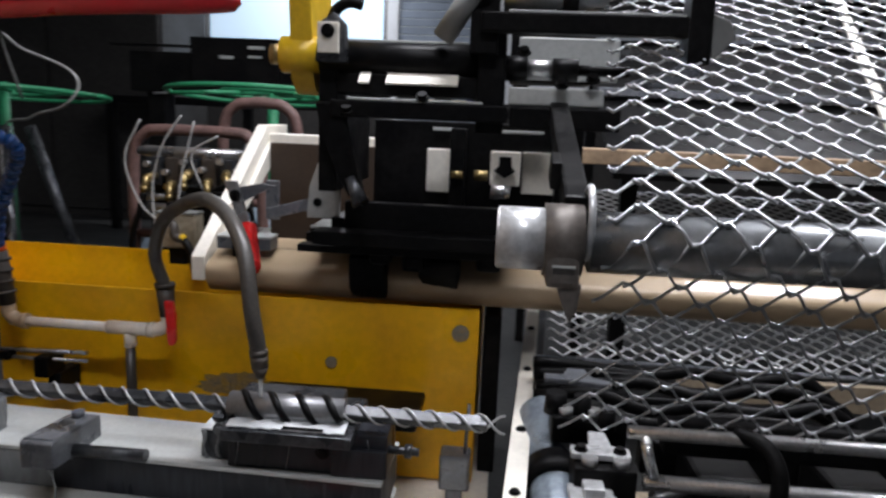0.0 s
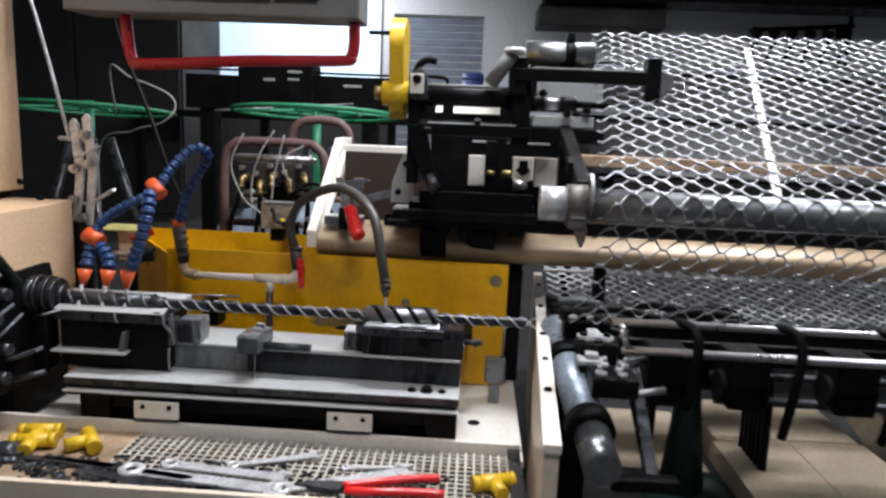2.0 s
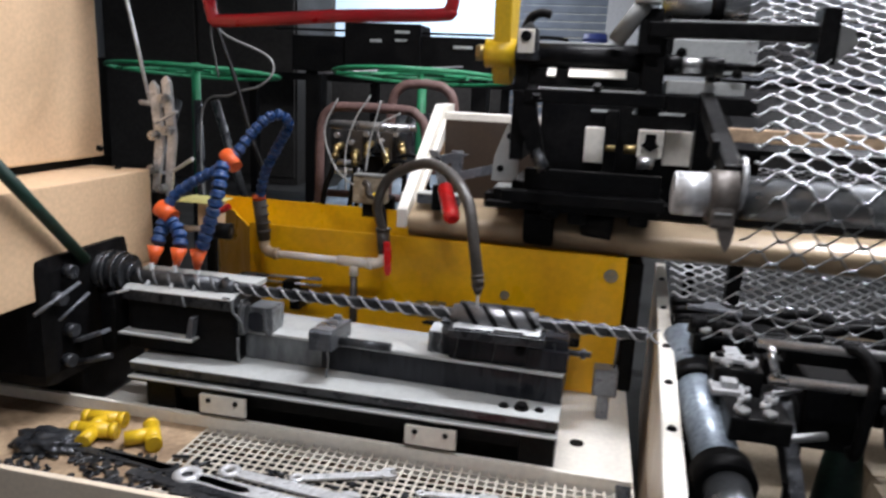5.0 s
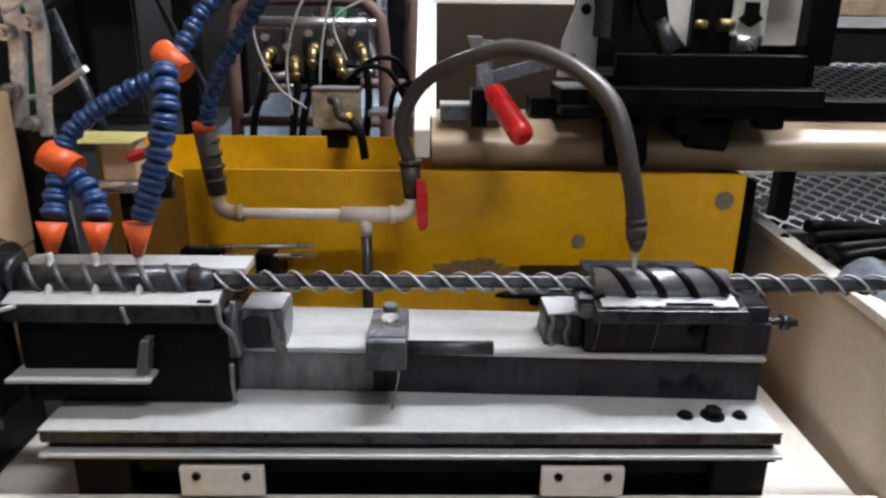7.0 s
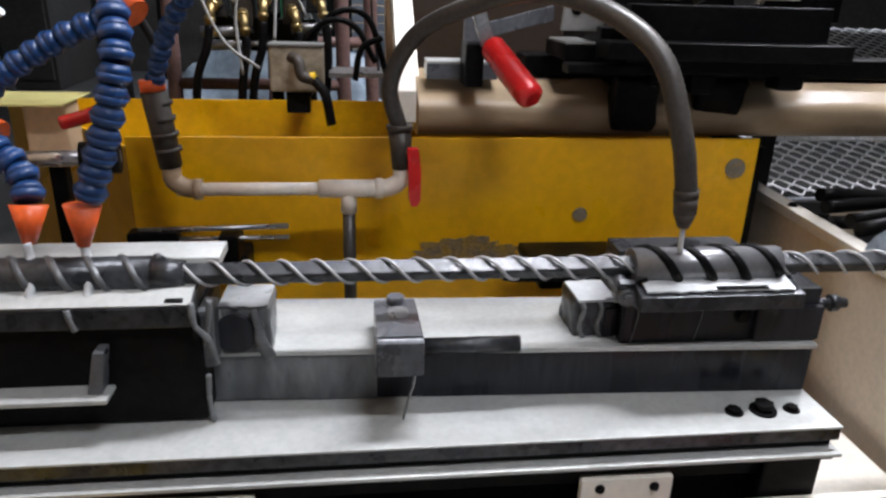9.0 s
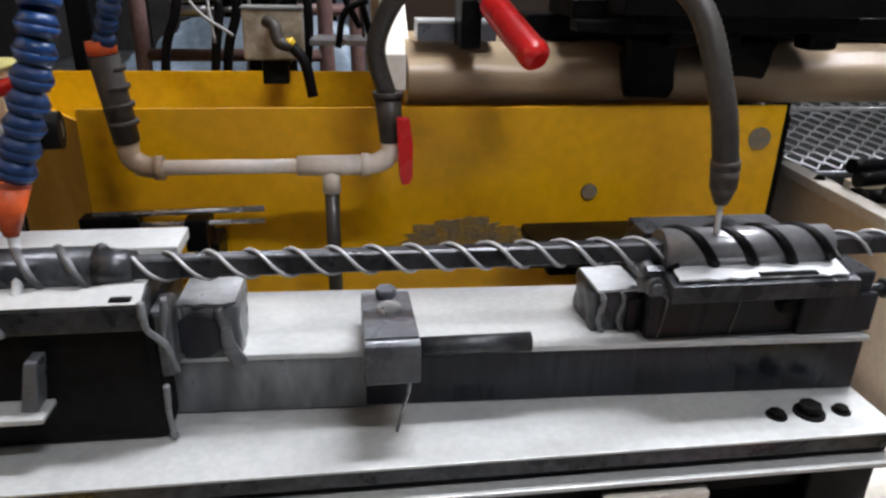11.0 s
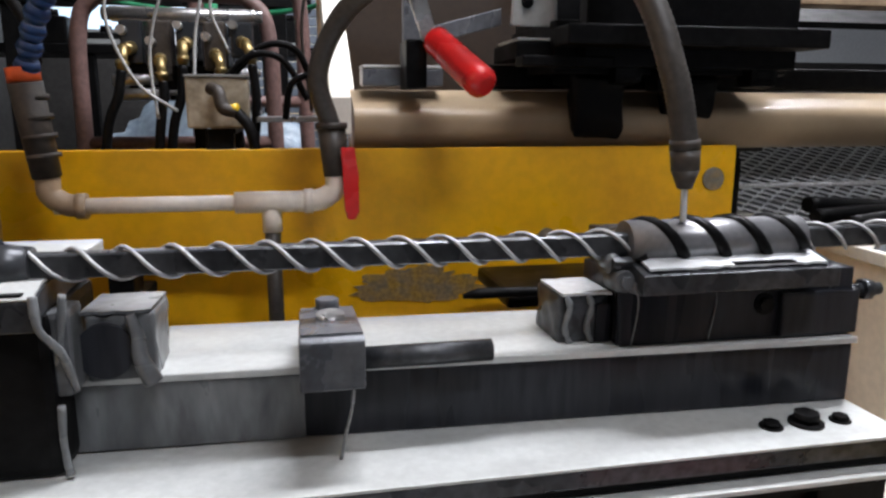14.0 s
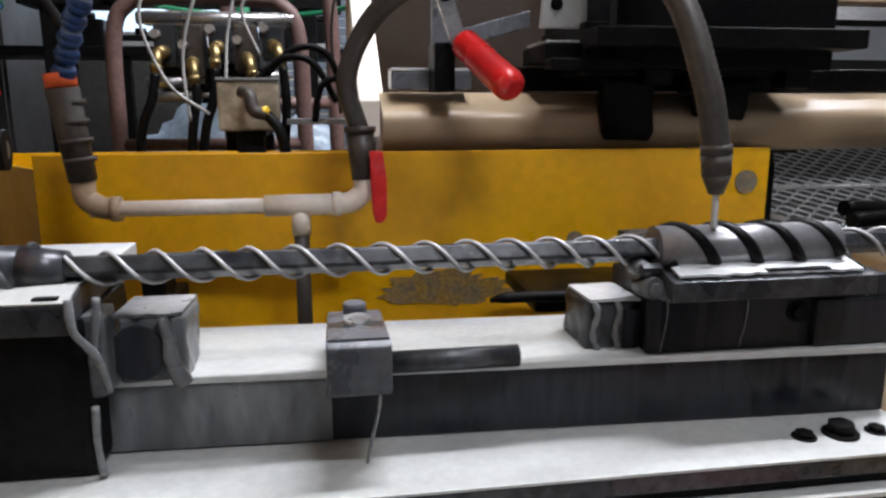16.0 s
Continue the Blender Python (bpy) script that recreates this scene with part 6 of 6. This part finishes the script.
    for lx, ly in TUBE_LIGHTS:
        fx = thing("ceiling_light", (lx, ly, CEILING_Z), "white ceiling light fitting with lit tubes", "ceiling light", "ceiling lights")
        bm = B()
        bx(bm, lx - 0.65, lx + 0.65, ly - 0.16, ly + 0.16, CEILING_Z - 0.07, CEILING_Z - 0.001, 0.005)
        part("housing", bm, M_IVORY, fx)
        for d in (-0.07, 0.07):
            bm = B()
            cy(bm, (lx - 0.6, ly + d, CEILING_Z - 0.1), (lx + 0.6, ly + d, CEILING_Z - 0.1), 0.018, 10)
            part("tube", bm, M_TUBE, fx)


# ---- loose tools in the tray ----
def wrench(p, ang, length, m_, name="wrench", label="shiny steel combination wrench"):
    o = thing(name, p, label, "wrench", "tools in the tray")
    t = Matrix.Translation(p) @ Matrix.Rotation(radians(ang), 4, "Z")
    bm = B()
    w = length * 0.05
    prism(bm, [(-length / 2, -w), (length / 2, -w * 1.2), (length / 2, w * 1.2), (-length / 2, w)], "z", 0.004, 0.012, 0.002)
    bmesh.ops.transform(bm, matrix=t, verts=bm.verts)
    part("shank", bm, m_, o)
    bm = B()
    r = length * 0.1
    out = [(length / 2 - 0.2 * r + r * math.cos(a), r * math.sin(a)) for a in [radians(35 + 290 * k / 20) for k in range(21)]] + [(length / 2 + 0.1 * r, -0.38 * r), (length / 2 - 0.35 * r, -0.38 * r), (length / 2 - 0.35 * r, 0.38 * r), (length / 2 + 0.1 * r, 0.38 * r)]
    prism(bm, out, "z", 0.002, 0.014)
    bmesh.ops.transform(bm, matrix=t, verts=bm.verts)
    part("jaw", bm, m_, o)
    bm = B()
    ps = [(-length / 2 - r * 0.5 + 0.62 * r * math.cos(2 * math.pi * k / 20), 0.62 * r * math.sin(2 * math.pi * k / 20), 0.008) for k in range(21)]
    tube(bm, ps, 0.3 * r, 6, 1)
    bmesh.ops.transform(bm, matrix=t, verts=bm.verts)
    part("ring", bm, m_, o)
    return o


def build_tools():
    Z = 0.3365
    wrench((-1.12, 1.36, Z), -6, 0.34, M_TOOL, "adjustable_wrench", "worn grey adjustable wrench in the tray")
    wrench((-1.16, 1.30, Z), -7, 0.44, M_TOOL)
    wrench((-0.76, 1.36, Z), 24, 0.36, M_TOOL)
    wrench((-1.0, 1.45, Z), 22, 0.24, M_TOOL)
    wrench((-0.70, 1.44, Z), 8, 0.16, M_TOOL)
    for p, a, l in (((-1.45, 1.34, Z), -9, 0.50), ((-1.66, 1.36, Z), -4, 0.42), ((-1.33, 1.28, Z), -6, 0.46), ((-1.2, 1.25, Z), -3, 0.40)):
        o = thing("flat_bar", p, "dark oily flat steel bar lying in the tray", "steel bar", "tools in the tray")
        bm = B()
        prism(bm, [(-l / 2, -0.014), (l / 2 - 0.03, -0.018), (l / 2, 0.0), (l / 2 - 0.02, 0.016), (-l / 2, 0.014)], "z", 0.0, 0.012, 0.002)
        bmesh.ops.transform(bm, matrix=Matrix.Translation(p) @ Matrix.Rotation(radians(a), 4, "Z"), verts=bm.verts)
        part("bar", bm, M_DARKST, o)
    rg = thing("rag", (-1.85, 1.33, Z), "crumpled dark oily rag in the tray", "rag", "tools in the tray")
    bm = B()
    bmesh.ops.create_icosphere(bm, subdivisions=4, radius=1.0)
    for v in bm.verts:
        q = v.co * (1 + 0.35 * noise.noise(v.co * 2.1) + 0.18 * abs(noise.noise(v.co * 5.0)))
        v.co = Vector((-1.86 + 0.095 * q.x, 1.37 + 0.06 * q.y, max(Z - 0.0005, Z + 0.012 + 0.03 * q.z)))
    part("cloth", bm, M_DARKST, rg, "", True)
    pl = thing("pliers", (-0.6, 1.34, Z), "pliers with red plastic handles in the tray", "pliers", "tools in the tray")
    for pts in ([(-0.77, 1.31, Z + 0.014), (-0.68, 1.34, Z + 0.016), (-0.60, 1.365, Z + 0.016), (-0.50, 1.39, Z + 0.014)], [(-0.76, 1.285, Z + 0.014), (-0.67, 1.285, Z + 0.016), (-0.58, 1.295, Z + 0.016), (-0.48, 1.30, Z + 0.014)]):
        bm = B()
        tube(bm, pts, 0.0125, 12, 6)
        part("handle", bm, M_RED, pl, "red plastic handle")
    bm = B()
    prism(bm, [(-0.78, 1.275), (-0.76, 1.325), (-0.82, 1.33), (-0.91, 1.305), (-0.91, 1.298), (-0.82, 1.28)], "z", Z + 0.002, Z + 0.02, 0.003)
    part("jaw", bm, M_DARKST, pl)
    for p, a in (((-1.79, 1.515, Z), 8), ((-1.77, 1.445, Z + 0.0), 12), ((-1.60, 1.47, Z), -52), ((-0.34, 1.37, Z), 20)):
        o = thing("pipe_fitting", p, "bright yellow plastic tee fitting in the tray", "pipe fitting", "yellow fittings")
        t = Matrix.Translation(p) @ Matrix.Rotation(radians(a), 4, "Z")
        bm = B()
        cy(bm, (-0.065, 0, 0.024), (0.065, 0, 0.024), 0.023, 18)
        for x in (-0.065, 0.045):
            cy(bm, (x, 0, 0.024), (x + 0.02, 0, 0.024), 0.0235, 18)
        cy(bm, (0, 0, 0.024), (0, -0.075, 0.024), 0.021, 18)
        bmesh.ops.transform(bm, matrix=t, verts=bm.verts)
        part("tee", bm, M_YELLOW2, o)
    rng = random.Random(21)
    o = thing("loose_fasteners", (-1.0, 1.3, Z), "scattered dark nuts and screws in the tray", "fasteners", kind="stuff")
    bm = B()
    for k in range(230):
        x, y = (-1.75 + 1.35 * rng.random() if k < 130 else -1.95 + 0.5 * rng.random()), 1.22 + (0.2 if k < 130 else 0.16) * rng.random() ** 1.3
        a = rng.random() * 6.3
        if k % 2:
            cy(bm, (x, y, Z), (x, y, Z + 0.009), 0.008 + 0.004 * rng.random(), 6)
        else:
            l = 0.02 + 0.03 * rng.random()
            cy(bm, (x, y, Z + 0.006), (x + l * math.cos(a), y + l * math.sin(a), Z + 0.006), 0.0045, 6)
    tagged(part("pieces", bm, M_DARKST, o), kind="stuff")
    pp = thing("yellow_note", (-1.7, 2.1, 0.9), "yellow paper note on a beige block behind the hoses", "paper")
    bm = B()
    bx(bm, -1.82, -1.745, 2.10, 2.17, 0.81, 0.93, 0.006)
    part("block", bm, M_CREAM, pp)
    bm = B()
    bx(bm, -1.90, -1.735, 2.06, 2.21, 0.9305, 0.934, 0.001)
    part("sheet", bm, M_PAPER, pp)
    bm = B()
    bx(bm, -1.80, -1.77, 2.12, 2.15, 0.316, 0.81, 0.003)
    part("stand", bm, M_BLACK, pp)
    hb = thing("hose_bundle", (0.1, 2.12, 0.45), "tangled black oily hoses beside the side wall", "hose bundle")
    rng = random.Random(31)
    for k in range(6):
        y0, z0 = 2.02 + 0.04 * k, 0.655 + 0.02 * (k % 3)
        pts = [(-0.13 + 0.14 * q, y0 + 0.03 * rng.random(), z0 + 0.035 * (rng.random() - 0.5)) for q in range(6)]
        pts += [(0.66, y0, z0 - 0.06), (0.70, y0, 0.45), (0.71, y0, 0.002)]
        bm = B()
        tube(bm, pts, 0.017, 10, 5)
        part("hose", bm, M_BLACK, hb)
    for x, y in ((-0.12, 2.2), (0.3, 2.16)):
        bm = B()
        bx(bm, x, x + 0.03, y, y + 0.03, 0.0, 0.66, 0.003)
        part("prop", bm, M_BLACK, hb)


build_guides()
build_pipes()
build_carriage()
build_left()
build_right()
build_behind()
build_tools()


# ---- movement ----
def motions():
    # the blade turns; the coil screws along its own helix and so keeps its place
    for ob, loc in SPIN:
        rows = []
        for k in range(161):
            rows.append((k / 10, Matrix.Translation(loc) @ Matrix.Rotation(radians(-60.0 * (k - 2)), 4, "X")))
        walk(ob, rows)


motions()
